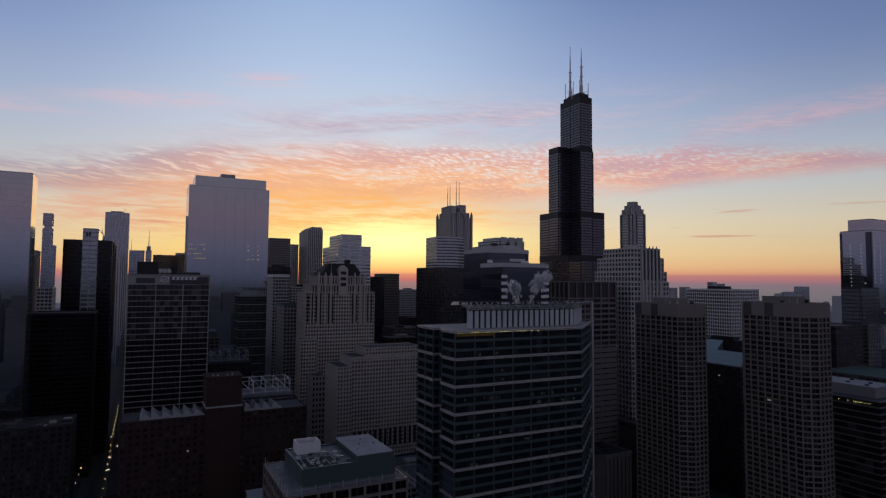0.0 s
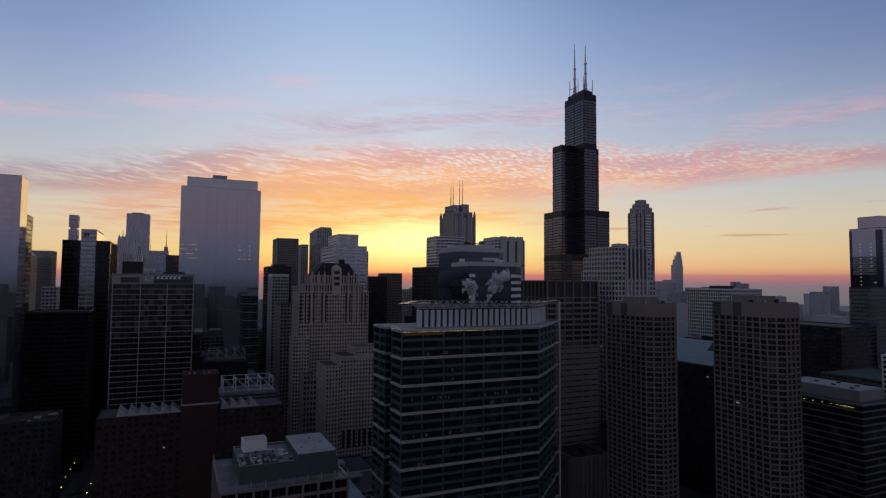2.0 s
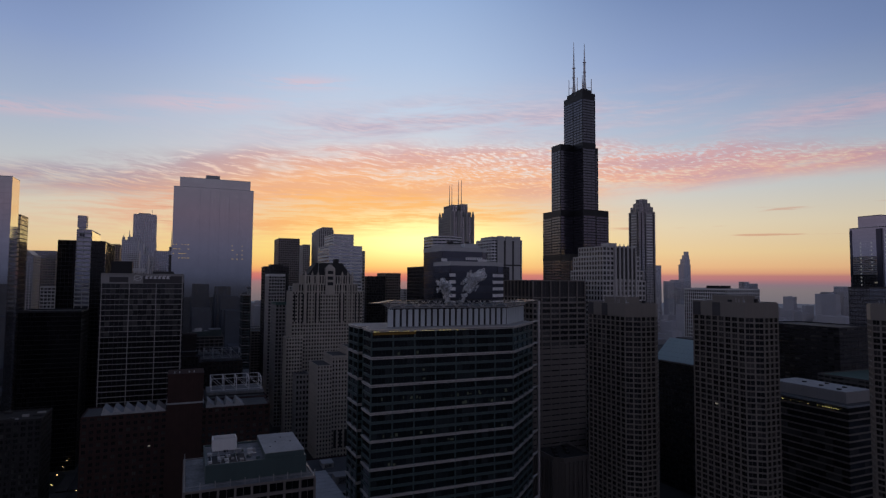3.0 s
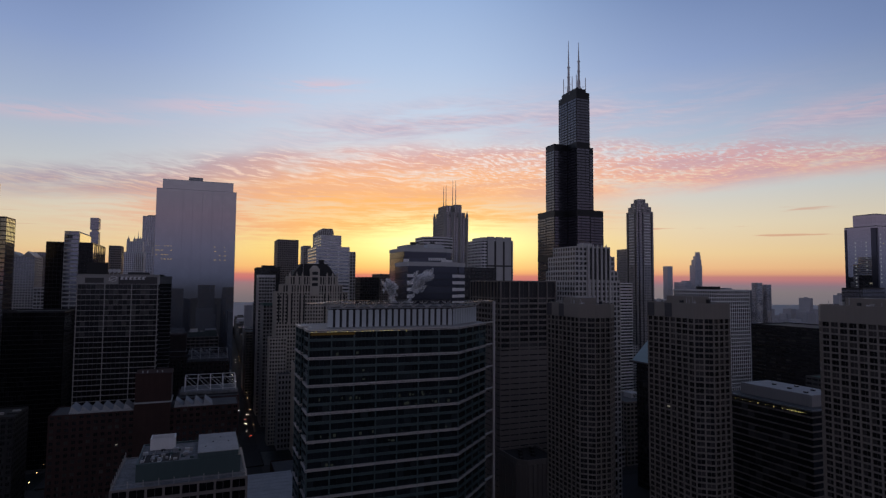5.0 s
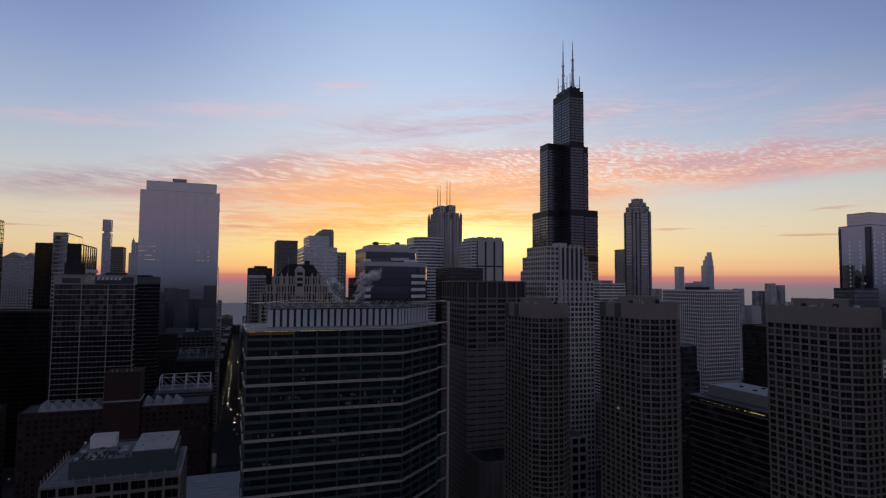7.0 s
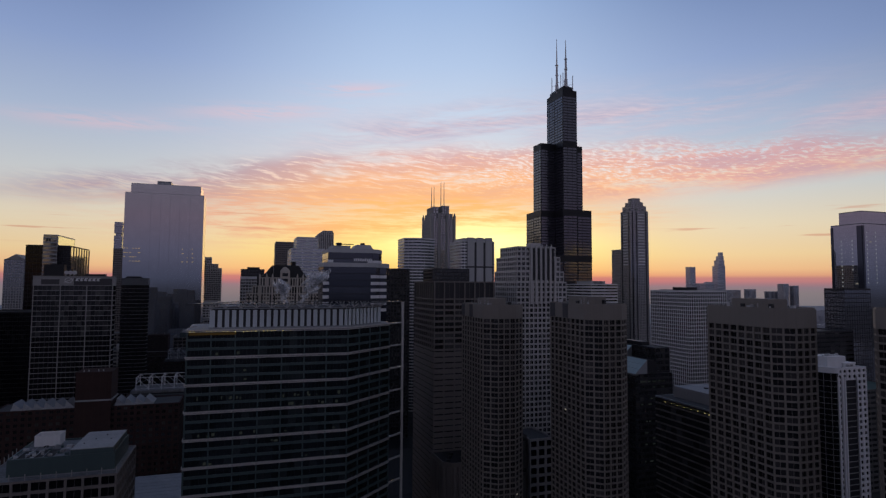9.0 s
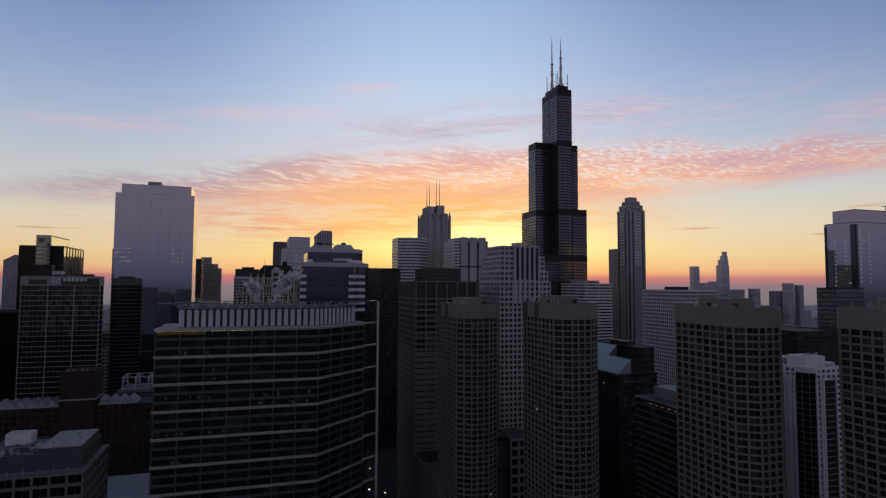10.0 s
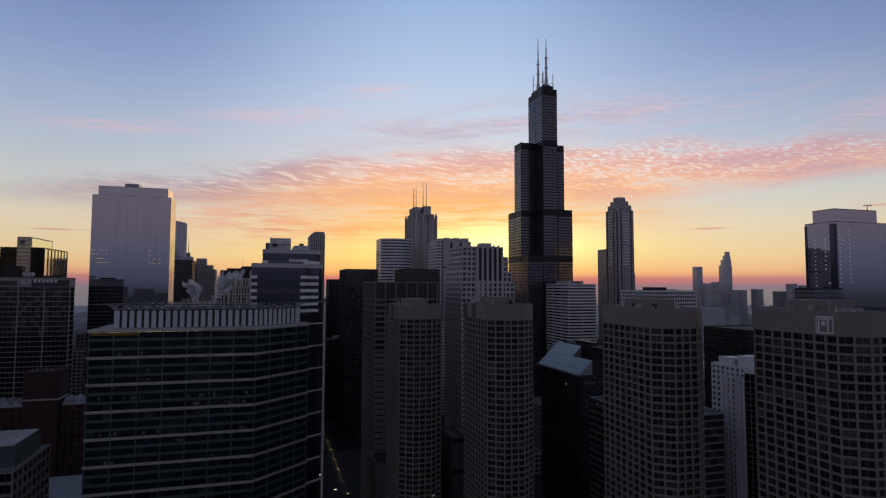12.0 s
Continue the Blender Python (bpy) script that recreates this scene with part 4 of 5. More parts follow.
roof_cap(brn, rect(274, 320, 331, 382), 166, 0.5, 1.4, "roof", "bronze")
pod = thing("podium_block", "low pale concrete block with tall blank ribs", "building")
POD = [(276, 297), (300, 297), (300, 328), (271, 328), (271, 302)]
sited(rect(271, 300, 297, 328))
part("wall", Mesh().prism(inset(POD, 0.4), 0, 50), "bronze", pod)
roof_cap(pod, POD, 50, 1.4, 0.7, "slate", "bronze")
for p, u, o, L in edges(POD):
    for i in range(max(1, round(L / 3.4))):
        c = (i + 0.5) * L / max(1, round(L / 3.4))
        part("rib", Mesh().along(p, u, o, c - 0.9, c + 0.9, -0.45, 0.3, 0, 48.4), "bronze", pod)
for k in range(6):
    part("roof_unit", Mesh().box(275 + k * 3.6, 277 + k * 3.6, 304 + (k * 7) % 18, 307 + (k * 7) % 18, 50.1, 51.6), "dark", pod)
building("podium_block", "low stone block with square windows below a tower", sited(rect(332, 350, 300, 332)), 60, 6.0, 6.0, 1.6, 1.9, 0.6, "granite", "black_glass", seed=34, skip=(3,))
building("podium_block", "dark blank-sided low block below a tower", sited(rect(322, 331.6, 304, 332)), 62, 20, 9, 1.0, 18, 0.3, "granite_dk", "glass", seed=33)
building("office_tower", "black steel office tower with a fine grid", sited(rect(283, 318, 556, 612)), 180, 3.9, 3.4, 0.7, 1.2, 0.4, "dark", "glass", seed=22)
building("office_tower", "dark office tower with a flat louvred roof storey", sited(rect(346, 390, 562, 598)), 181, 4.0, 4.4, 0.6, 1.6, 0.4, "dark", "glass", seed=23)
wst = building("office_tower", "white horizontally banded office block", sited(rect(571, 611, 594, 655)), 165, 3.9, 20, 0.4, 2.0, 0.35, "white", "glass", seed=24, pier_out=-0.1)
plant(wst, 578, 600, 606, 640, 165.2, 170, "offwhite")
wgr = building("office_tower", "white gridded office block with a dark roof house", sited(rect(570, 618, 418, 477)), 158.5, 3.9, 2.9, 0.7, 1.05, 0.5, "white", "black_glass", core="black", pane="black_glass", seed=25, single=150, only=(0, 3))
plant(wgr, 584, 598, 438, 458, 158.7, 162.8, "black")

# ---- pale glass tower with a stepped top ----
rg = thing("glass_tower", "pale blue-grey glass tower with stepped top and dark slot", "skyscraper")
sited(rect(734, 806, 360, 393))
facade(rg, rect(734, 806, 360, 393), 0, 228, 4.2, 4.6, 0.10, 0.4, 0.06, "mirror_dk", "mirror", seed=26, pier_out=0.03, lit=0.012)
facade(rg, rect(734.5, 791, 360.5, 384), 228, 240.6, 4.2, 4.6, 0.10, 0.4, 0.06, "mirror_dk", "mirror", seed=27, pier_out=0.03)
roof_cap(rg, rect(734, 806, 360, 393), 228, 0.5, 0.6, "roof", "steel")
roof_cap(rg, rect(734.5, 791, 360.5, 384), 240.6, 0.5, 0.6, "roof", "steel")
for a, b in ((360.2, 365.4), (390.6, 393.0)):
    part("slot", Mesh().box(733.5, 733.8, a, b, 110, 226), "navy", rg, "dark glass vertical slot")
part("slot", Mesh().box(734.2, 736.6, 359.6, 359.9, 110, 226), "navy", rg, "dark glass vertical slot")
for i in range(13):
    for x in (739.4, 752.0):
        part("lit_window", Mesh().box(x, x + 1.1, 359.75, 359.86, 168 + i * 4.2, 169.2 + i * 4.2), "spark", rg)
    for y in (381.2, 370.0) if i > 4 else (381.2,):
        part("lit_window", Mesh().box(733.75, 733.86, y, y + 1.1, 160 + i * 4.2, 161.2 + i * 4.2), "spark", rg)
cr = Mesh().bar((786, 366, 240), (786, 366, 247), 0.4)
cr.bar((781, 366, 246.6), (793, 366, 247.4), 0.4)
part("crane", cr, "dark", rg, "small window-cleaning crane")
building("glass_tower", "dark glass block in front of a taller tower", sited(rect(696, 731, 352, 373)), 161.5, 4.2, 3.2, 0.25, 0.8, 0.2, "dark", "mirror_dk", seed=28)

# ---- curved white tower, ribbed white tower ----
arc = [(345 + 42 * i / 8, 684 - 8.5 * math.sin(math.pi * i / 8)) for i in range(9)] + [(387, 716), (345, 716)]
sited(arc)
building("office_tower", "white curved-front office tower with ribbon windows", arc, 224, 4.0, 20, 0.3, 1.9, 0.35, "white", "navy", seed=29, pier_out=-0.1)
rib = thing("office_tower", "white ribbed office tower with a blocky crown", "office building")
sited(rect(410, 456, 642, 686))
facade(rib, rect(410, 456, 642, 686), 0, 220, 4.0, 4.6, 0.8, 1.7, 0.4, "white", "navy", seed=30)
roof_cap(rib, rect(410, 456, 642, 686), 220, 0.6, 0.6, "roof", "white")
# backing sheet whose dark colour stands for shade in the rib gaps
part("shaft", Mesh().box(417.5, 454, 641.2, 642.4, 120, 219), "tan_dark", rib, "dark backing sheet for the shade between ribs")
for a in (418, 430.5, 443):
    part("rib", Mesh().box(a, a + 9.5, 640.4, 642.5, 188, 225), "offwhite", rib, "broad blank white rib")
    part("rib", Mesh().box(a, a + 9.5, 640.4, 642.5, 120, 186), "offwhite", rib, "broad blank white rib")
part("plant_house", Mesh().box(414, 453, 648, 680, 220, 224.5), "offwhite", rib)
building("office_tower", "dark brown office block deep in the city grid", sited(rect(290, 318, 800, 840)), 171, 4.0, 3.6, 0.8, 1.5, 0.3, "dark", "glass", seed=91)
building("office_tower", "dark office block with a brown stone frame", sited(rect(321, 344, 806, 850)), 176, 4.0, 3.4, 1.0, 1.5, 0.3, "bronze", "glass", seed=92)

# ---- dark glass stepped tower with white corner bands ----
acc = thing("office_tower", "dark glass stepped office tower with white corner bands", "office building")
sited(rect(194, 238, 297, 352))
UP = [(199, 320), (228, 320), (233, 323), (236, 329), (236, 352), (199, 352)]
LO = [(193, 294), (225, 294), (228, 299), (233, 301), (236, 307), (236, 319.6), (193, 319.6)]
facade(acc, UP, 0, 184.5, 4.1, 30, 0.2, 0.25, 0.15, "black", "navy", seed=35, pier_out=-0.02)
facade(acc, LO, 0, 174.5, 4.1, 30, 0.2, 0.25, 0.15, "black", "navy", seed=36, pier_out=-0.02)
for foot, z in ((UP, 184.5), (LO, 174.5)):
    part("cornice", Mesh().prism(inset(foot, -0.15), z, z + 2.4), "offwhite", acc, "pale cornice band")
    part("roof", Mesh().prism(inset(foot, 0.5), z + 2.4, z + 2.6), "roof_pale", acc)
for foot, top in ((UP, 180), (LO, 170)):
    E_ = list(edges(foot))
    for k in range(3 if top > 175 else 6):
        z = top - 2.2 - k * 4.1
        for ei, a, b in ((0, 0.0, 3.4), (0, -3.4, 0.0), (1, 0.05, 1.0), (2, 0.05, 1.0), (len(foot) - 1, -1.2, 0.0)):
            p, u, o, L = E_[ei]
            a2, b2 = (a, b) if a >= 0 and b > 1 else ((L + a, L) if a < 0 else (L * a, L * b))
            part("corner_band", Mesh().along(p, u, o, a2, b2, -0.1, 0.12, z, z + 1.9), "white", acc)
bars(acc, "sign_letter", 215.5, 228, 319.75, 179.0, 180.8, 9, "white", 0.25, "white sign shape high on the wall")
part("plant_house", Mesh().prism([(203, 325), (214, 324), (214, 348), (203, 348)], 187, 189.3), "offwhite", acc)
part("plant_house", Mesh().prism([(217, 326), (230, 326), (230, 346), (217, 346)], 187, 190.3, [(219, 328), (228, 328), (228, 345), (219, 345)]), "offwhite", acc)
part("cooling_unit", Mesh().bar((224, 335, 190.3), (224, 335, 192), 1.6, 10), "dark", acc)
hoist = Mesh().box(205, 208, 323, 326, 189.3, 191)
hoist.box(204, 216, 324, 324.8, 189.9, 190.4)
part("hoist", hoist, "dark", acc)

# ---- limestone opera tower ----
op = thing("opera_tower", "limestone stepped tower with a dark mansard roof", "office building")
sited(rect(150, 225, 592, 632))
facade(op, rect(150, 225, 594, 632), 0, 153, 3.8, 2.9, 1.25, 1.7, 0.5, "lime", "glass", seed=37, single=240, only=(0,))
roof_cap(op, rect(150, 225, 594, 632), 153, 0.8, 0.8, "roof", "lime")
tiers(op, [(rect(156, 219, 593.4, 631), 153, 161), (rect(163, 214, 593, 630), 161, 170)], 8.0, 2.9, 1.3, 1.0, 0.7, "lime", "glass", seed=38)
part("mansard", Mesh().prism(rect(165, 212, 594.5, 628), 170.5, 184, rect(176, 204, 602, 620)), "slate", op, "dark steep mansard roof")
part("pavilion", Mesh().box(184, 194, 591.8, 600, 150, 178).prism(rect(184, 194, 591.8, 600), 178, 182, rect(187.5, 190.5, 594, 598)), "lime", op, "limestone dormer pavilion")
for x in (163, 170, 176, 202, 208, 213):
    t = Mesh().box(x - 0.9, x + 0.9, 591.9, 593.6, 120, 172)
    t.prism(rect(x - 0.9, x + 0.9, 591.9, 593.6), 172, 175, rect(x - 0.1, x + 0.1, 592.6, 592.8))
    part("buttress", t, "lime", op)
for i in range(17):
    x = 152.6 + i * 4.3
    if not 182 < x < 196:
        part("window_slot", Mesh().box(x - 0.65, x + 0.65, 593.7, 593.88, 122, 151), "slate", op, "tall dark window strip")
for z in (160, 166, 172):
    part("pavilion_window", Mesh().box(186, 192, 591.6, 591.9, z, z + 3.4), "dark", op)
part("chimney", Mesh().box(196, 201, 606, 612, 184, 188.5), "slate", op)
part("flagpole", Mesh().bar((177, 596, 170), (177, 596, 192), 0.15), "offwhite", op)

# ---- limestone newspaper building ----
nw = thing("office_building", "limestone office block with regular small square windows", "office building")
sited(rect(162, 250, 520, 560))
facade(nw, rect(162, 176, 520, 560), 0, 86, 3.7, 3.0, 1.5, 1.7, 0.4, "lime", "glass", seed=39, single=60, only=(0,))
facade(nw, rect(176, 250, 522, 560), 0, 94, 3.7, 3.0, 1.5, 1.7, 0.4, "lime", "glass", seed=40, single=240, only=(0,), lit=0.004)
facade(nw, rect(192, 250, 528, 560), 94, 101, 3.5, 3.0, 1.5, 1.7, 0.4, "lime", "glass", seed=41)
roof_cap(nw, rect(162, 176, 520, 560), 86, 0.8, 0.6, "roof", "lime")
roof_cap(nw, rect(176, 250, 522, 560), 94, 0.8, 0.6, "roof", "lime")
roof_cap(nw, rect(192, 250, 528, 560), 101, 0.8, 0.6, "roof", "lime")
part("cornice", Mesh().box(175.6, 250.3, 521.5, 522.2, 92.4, 93.6), "lime", nw)
for i in range(14):
    part("arcade_opening", Mesh().box(178.5 + i * 5.1, 180.9 + i * 5.1, 521.4, 521.75, 10, 26), "slate", nw, "tall dark arcade opening")
building("apartment_building", "slim limestone tower with paired windows", sited(rect(143, 159.5, 582, 604)), 106, 3.6, 2.6, 1.1, 1.6, 0.4, "lime", "glass", seed=42)
building("office_building", "low dark stone block with tall windows", sited(rect(150, 163, 562, 590)), 72, 5.0, 3.0, 1.4, 2.2, 0.4, "granite", "glass", seed=43)

# ---- red brick warehouse ----
red = thing("warehouse", "dark red brick warehouse with a square central tower", "warehouse")
sited(rect(-9, 106, 408, 440))
facade(red, rect(-9, 106, 410, 440), 0, 77, 4.0, 4.1, 1.9, 1.9, 0.4, "brick", "glass", seed=44, single=280, only=(0,), lit=0.004)
roof_cap(red, rect(-9, 106, 410, 440), 77, 0.7, 0.8, "roof", "brick")
tw = part("tower", Mesh().box(40, 62, 408.5, 430, 0, 101.5), "brick", red, "plain brick stair tower")
part("tower_ledge", Mesh().box(39.4, 62.6, 407.9, 430.6, 82, 83.0), "roof_pale", tw, "pale stone ledge")
part("tower_parapet", Mesh().box(39.7, 62.3, 408.2, 430.3, 100.6, 102.0), "brick", tw)
for a, n in ((2, 6), (64, 4)):
    part("gutter_ledge", Mesh().box(a, a + n * 6.2, 410.8, 412.2, 77.6, 78.8), "roof_pale", red, "pale flat ledge")
    for i in range(n):
        x = a + i * 6.2
        sk = Mesh()
        sk.v += [(x, 412.4, 78), (x + 6.0, 412.4, 78), (x, 428, 78), (x + 6.0, 428, 78), (x + 1.0, 412.4, 82.5), (x + 1.0, 428, 82.5)]
        sk.f += [(0, 1, 4), (2, 5, 3), (0, 4, 5, 2), (1, 3, 5, 4), (0, 2, 3, 1)]
        part("skylight", sk, "roof_pale", red, "pale sawtooth skylight")
for x in (44, 47, 53, 56):
    part("vent", Mesh().bar((x, 412, 102), (x, 412, 103.2), 0.35), "offwhite", red)
lowb = building("office_building", "low brick block behind a warehouse with a flat roof", sited(rect(64, 108, 446, 492)), 76, 4.2, 4.4, 1.8, 2.0, 0.4, "brick", "glass", seed=45)
part("roof_slab", Mesh().box(66, 107.4, 458, 486, 77.2, 79.4), "wet_roof", lowb, "worn raised roof slab")
tru = thing("roof_truss_frame", "white steel truss frames standing on a flat roof", "truss")
for i in range(5):
    x = 69 + i * 9.2
    fm = Mesh()
    for y in (462, 482):
        fm.bar((x, y, 79.4), (x, y, 89.0), 0.3)
    fm.bar((x, 462, 89), (x, 482, 89), 0.3)
    fm.bar((x, 462, 84.4), (x, 482, 84.4), 0.2)
    fm.bar((x, 462, 84.4), (x, 472, 89), 0.2)
    fm.bar((x, 482, 84.4), (x, 472, 89), 0.2)
    part("frame", fm, "white", tru)
    if i < 4:
        for y in (462, 482):
            bm_ = Mesh().bar((x, y, 89), (x + 9.2, y, 89), 0.24)
            bm_.bar((x, y, 89), (x + 9.2, y, 80.2), 0.16)
            bm_.bar((x, y, 80.2), (x + 9.2, y, 80.2), 0.16)
            part("brace", bm_, "white", tru)

# ---- apartment block with penthouse, near ----
apt = thing("apartment_building", "pale concrete apartment block with a blue-grey penthouse", "apartment building")
sited(rect(50.5, 100.5, 223.3, 268))
facade(apt, rect(50.5, 100.5, 223.3, 268), 0, 84, 4.9, 5.9, 0.9, 1.25, 0.7, "bronze", "black_glass", pane="black_glass", seed=46, single=120, only=(0, 1), lit=0.004)
roof_cap(apt, rect(50.5, 100.5, 223.3, 268), 84, 0.5, 0.9, "wet_roof", "bronze")
ph = part("penthouse", Mesh().box(58.5, 98, 231.5, 262.5, 84, 90.4), "teal", apt, "blue-grey metal penthouse")
part("penthouse_roof", Mesh().box(59, 97.5, 232, 262, 90.3, 90.52), "wet_roof", ph)
for q in ((58.5, 98, 231.5, 232.1), (58.5, 98, 261.9, 262.5), (58.5, 59.1, 232.1, 261.9), (97.4, 98, 232.1, 261.9)):
    part("penthouse_kerb", Mesh().box(*q, 90.41, 91.2), "teal", ph)
part("plant_lid", Mesh().box(81.2, 97.2, 231.7, 262.2, 91.21, 93.3), "teal", ph, "raised blue-grey plant room")
part("lid_roof", Mesh().box(81.2, 97.2, 231.7, 262.2, 93.3, 93.6), "roof_pale", ph, "pale worn roof slab")
for k in range(4):
    part("roof_vent", Mesh().box(84 + k * 3.1, 84.5 + k * 3.1, 240 + (k * 7) % 15, 240.5 + (k * 7) % 15, 93.6, 93.9), "dark", ph)
wb = Mesh()
for q in ((61.8, 71.8, 253, 253.5), (61.8, 71.8, 260.5, 261), (61.8, 62.3, 253.5, 260.5), (71.3, 71.8, 253.5, 260.5)):
    wb.box(*q, 90.6, 95.4)
box_ = part("plant_house", wb, "white", apt, "white open-topped roof box")
part("fan_deck", Mesh().box(62.3, 71.3, 253.5, 260.5, 90.6, 93.4), "slate", box_)
for k in range(3):
    part("fan", Mesh().bar((64 + k * 2.8, 257, 93.4), (64 + k * 2.8, 257, 94.2), 1.1, 12), "granite_dk", box_)
# flat plate on the roof, its dark colour stands for the well's shade
part("plant_well", Mesh().box(60, 74, 233, 246, 90.53, 90.65), "slate", apt, "dark plate for the shade in a plant well")
r_apt = random.Random(31)
for i in range(26):
    x, y = r_apt.uniform(60, 79), r_apt.uniform(233.5, 252)
    w = r_apt.uniform(0.3, 1.1)
    part("roof_unit", Mesh().box(x - w, x + w, y - w * 0.8, y + w * 0.8, 90.5, 90.66 + r_apt.uniform(0.2, 1.3)), r_apt.choice(["steel", "offwhite", "dark", "granite", "teal"]), apt)
for i in range(4):
    part("pipe", Mesh().bar((61 + i * 3.2, 234, 91.0), (61 + i * 3.2, 251, 91.0), 0.16, 6), "steel", apt)
for i in range(10):
    part("railing_post", Mesh().box(50.9 + i * 5.45, 51.2 + i * 5.45, 223.7, 224.0, 84.4, 87.2), "granite", apt)
part("railing", Mesh().box(51, 100.2, 223.8, 223.9, 85.9, 86.05), "granite", apt)
for i in range(9):
    part("railing_post", Mesh().box(50.9, 51.2, 228 + i * 4.8, 228.3 + i * 4.8, 84.4, 87.2), "granite", apt)
shed = thing("station_roof", "long pale ribbed station roof between taller blocks", "roof")
sited(rect(60, 138, 286, 372))
part("wall", Mesh().box(60.5, 137.5, 286.5, 371.5, 0, 38), "granite", shed)
for i in range(28):
    part("roof_panel", Mesh().box(60, 138, 286 + i * 3.07, 289.0 + i * 3.07, 38, 38.6 + 0.1 * (i % 2)), "roof_pale", shed)

# ---- corner building across the left-hand street ----
cnr = building("office_building", "dark stone corner building with a cluttered roof", sited(rect(-125, -37, 450, 485)), 70, 4.0, 4.0, 1.4, 1.5, 0.4, "slate", "glass", roof="slate", seed=47, lit=0.008, single=120, only=(0, 1))
cn_r = random.Random(21)
for k in range(26):
    x, y, w = cn_r.uniform(-118, -40), cn_r.uniform(454, 480), cn_r.uniform(0.8, 4.0)
    part("roof_unit", Mesh().box(x - w, x + w, y - w * 0.6, y + w * 0.6, 70.1, 70.1 + cn_r.uniform(0.6, 2.4)), cn_r.choice(["dark", "slate", "granite_dk", "granite"]), cnr)
building("office_building", "dark glass block at the water's edge", sited(rect(-80, -34, 575, 618)), 136, 4.0, 3.6, 0.1, 0.35, 0.1, "slate", "black_glass", seed=48)

# ---- white balconied apartment tower ----
res = thing("apartment_tower", "white apartment tower with a curved corner bay and pilasters", "apartment building")
sited(rect(451, 480, 178, 212))
RX, RY, RT = 452.0, 179.0, 119.0
RES = [(RX + 5, RY), (479, RY), (479, 212), (RX, 212), (RX, RY + 8)]
facade(res, RES, 0, RT, 3.1, 3.6, 1.6, 1.3, 0.6, "white", "black_glass", pane="black_glass", seed=49, single=120, only=(0, 3))
roof_cap(res, RES, RT, 0.9, 0.8, "roof_pale", "white")
plant(res, RX + 15, RX + 24, RY + 4, RY + 12, RT + 0.2, RT + 2.8, "white")
plant(res, RX + 3, RX + 12, RY + 20, RY + 30, RT + 0.2, RT + 4.5, "white")
arc_r = [(RX + 5 - 5.9 * math.cos(math.pi / 2 * i / 7), RY + 8 - 8.9 * math.sin(math.pi / 2 * i / 7)) for i in range(8)] + [(RX + 5, RY + 8)]
part("bay_window", Mesh().prism(inset(arc_r, 0.35), 0, 117.1), "black_glass", res, "curved glass corner bay")
for i in range(37):
    part("balcony_band", Mesh().prism(inset(arc_r, 0.12), 3 + i * 3.05, 3.18 + i * 3.05), "granite", res)
for q in (arc_r[2], arc_r[4], arc_r[6]):
    part("bay_mullion", Mesh().bar((*q, 0), (*q, 117.2), 0.12, 6), "granite", res)
part("bay_cap", Mesh().prism(inset(arc_r, -0.2), 117.2, RT + 1.2), "white", res, "white cap over the corner bay")
for k, w in ((4.6, 1.2), (7.6, 0.8), (9.5, 0.8), (18.8, 0.7)):
    part("pilaster", Mesh().box(RX + k - w / 2, RX + k + w / 2, RY - 1.0, RY + 0.05, 0, 115), "white", res, "tall white pilaster")
for k, w in ((8.6, 1.2), (10.6, 0.5), (12.6, 0.5), (14.8, 0.5), (17.2, 0.7), (20.4, 0.5), (23.6, 0.5)):
    part("pilaster", Mesh().box(RX - 1.0, RX + 0.05, RY + k - w / 2, RY + k + w / 2, 0, 115), "white", res, "tall white pilaster")
# no hollow here: a black sheet paints the shade behind the balconies
part("balcony_recess", Mesh().box(RX + 10.4, RX + 18.2, RY - 0.25, RY - 0.05, 0, 113), "black", res, "black sheet for the shade inside stacked balconies")
for i in range(35):
    part("balcony", Mesh().box(RX + 10.4, RX + 18.2, RY - 0.8, RY - 0.2, 4 + i * 3.1, 4.22 + i * 3.1), "granite", res)
part("penthouse", Mesh().box(RX + 4, RX + 18, RY + 5, RY + 17, RT + 0.2, 125.4), "white", res, "plain white penthouse")
for k in range(6):
    part("roof_unit", Mesh().box(RX + 5 + k * 2.1, RX + 5.8 + k * 2.1, RY + 8, RY + 9, 125.4, 126.0 + (k % 3) * 0.4), "offwhite", res)

# ---- dark office block with yellow cornice lights ----
yel = building("office_building", "black office block with yellow lights under its cornice", sited(rect(395, 442, 192, 252)), 95.0, 4.0, 4.5, 0.0, 0.9, 0.35, "bronze", "glass", core="black", seed=50, edge="steel", rise=0.6, single=90, only=(0, 3))
part("plant_house", Mesh().box(405, 430, 199, 247, 95.2, 101.5), "granite", yel)
part("plant_roof", Mesh().box(405.3, 429.7, 199.3, 246.7, 101.5, 101.8), "roof_pale", yel)
for i in range(5):
    part("roof_unit", Mesh().box(409 + i * 3.4, 410.6 + i * 3.4, 205 + (i * 13) % 36, 207 + (i * 13) % 36, 101.8, 102.6), "dark", yel)
for i in range(15):
    y = 241.7 - i * 5.4 if i < 7 else 206.0 - (i - 7) * 1.3
    part("cornice_light", Mesh().box(394.2, 394.5, y, y + 0.3, 93.15, 93.4), "downlight", yel, "small yellow cornice light")

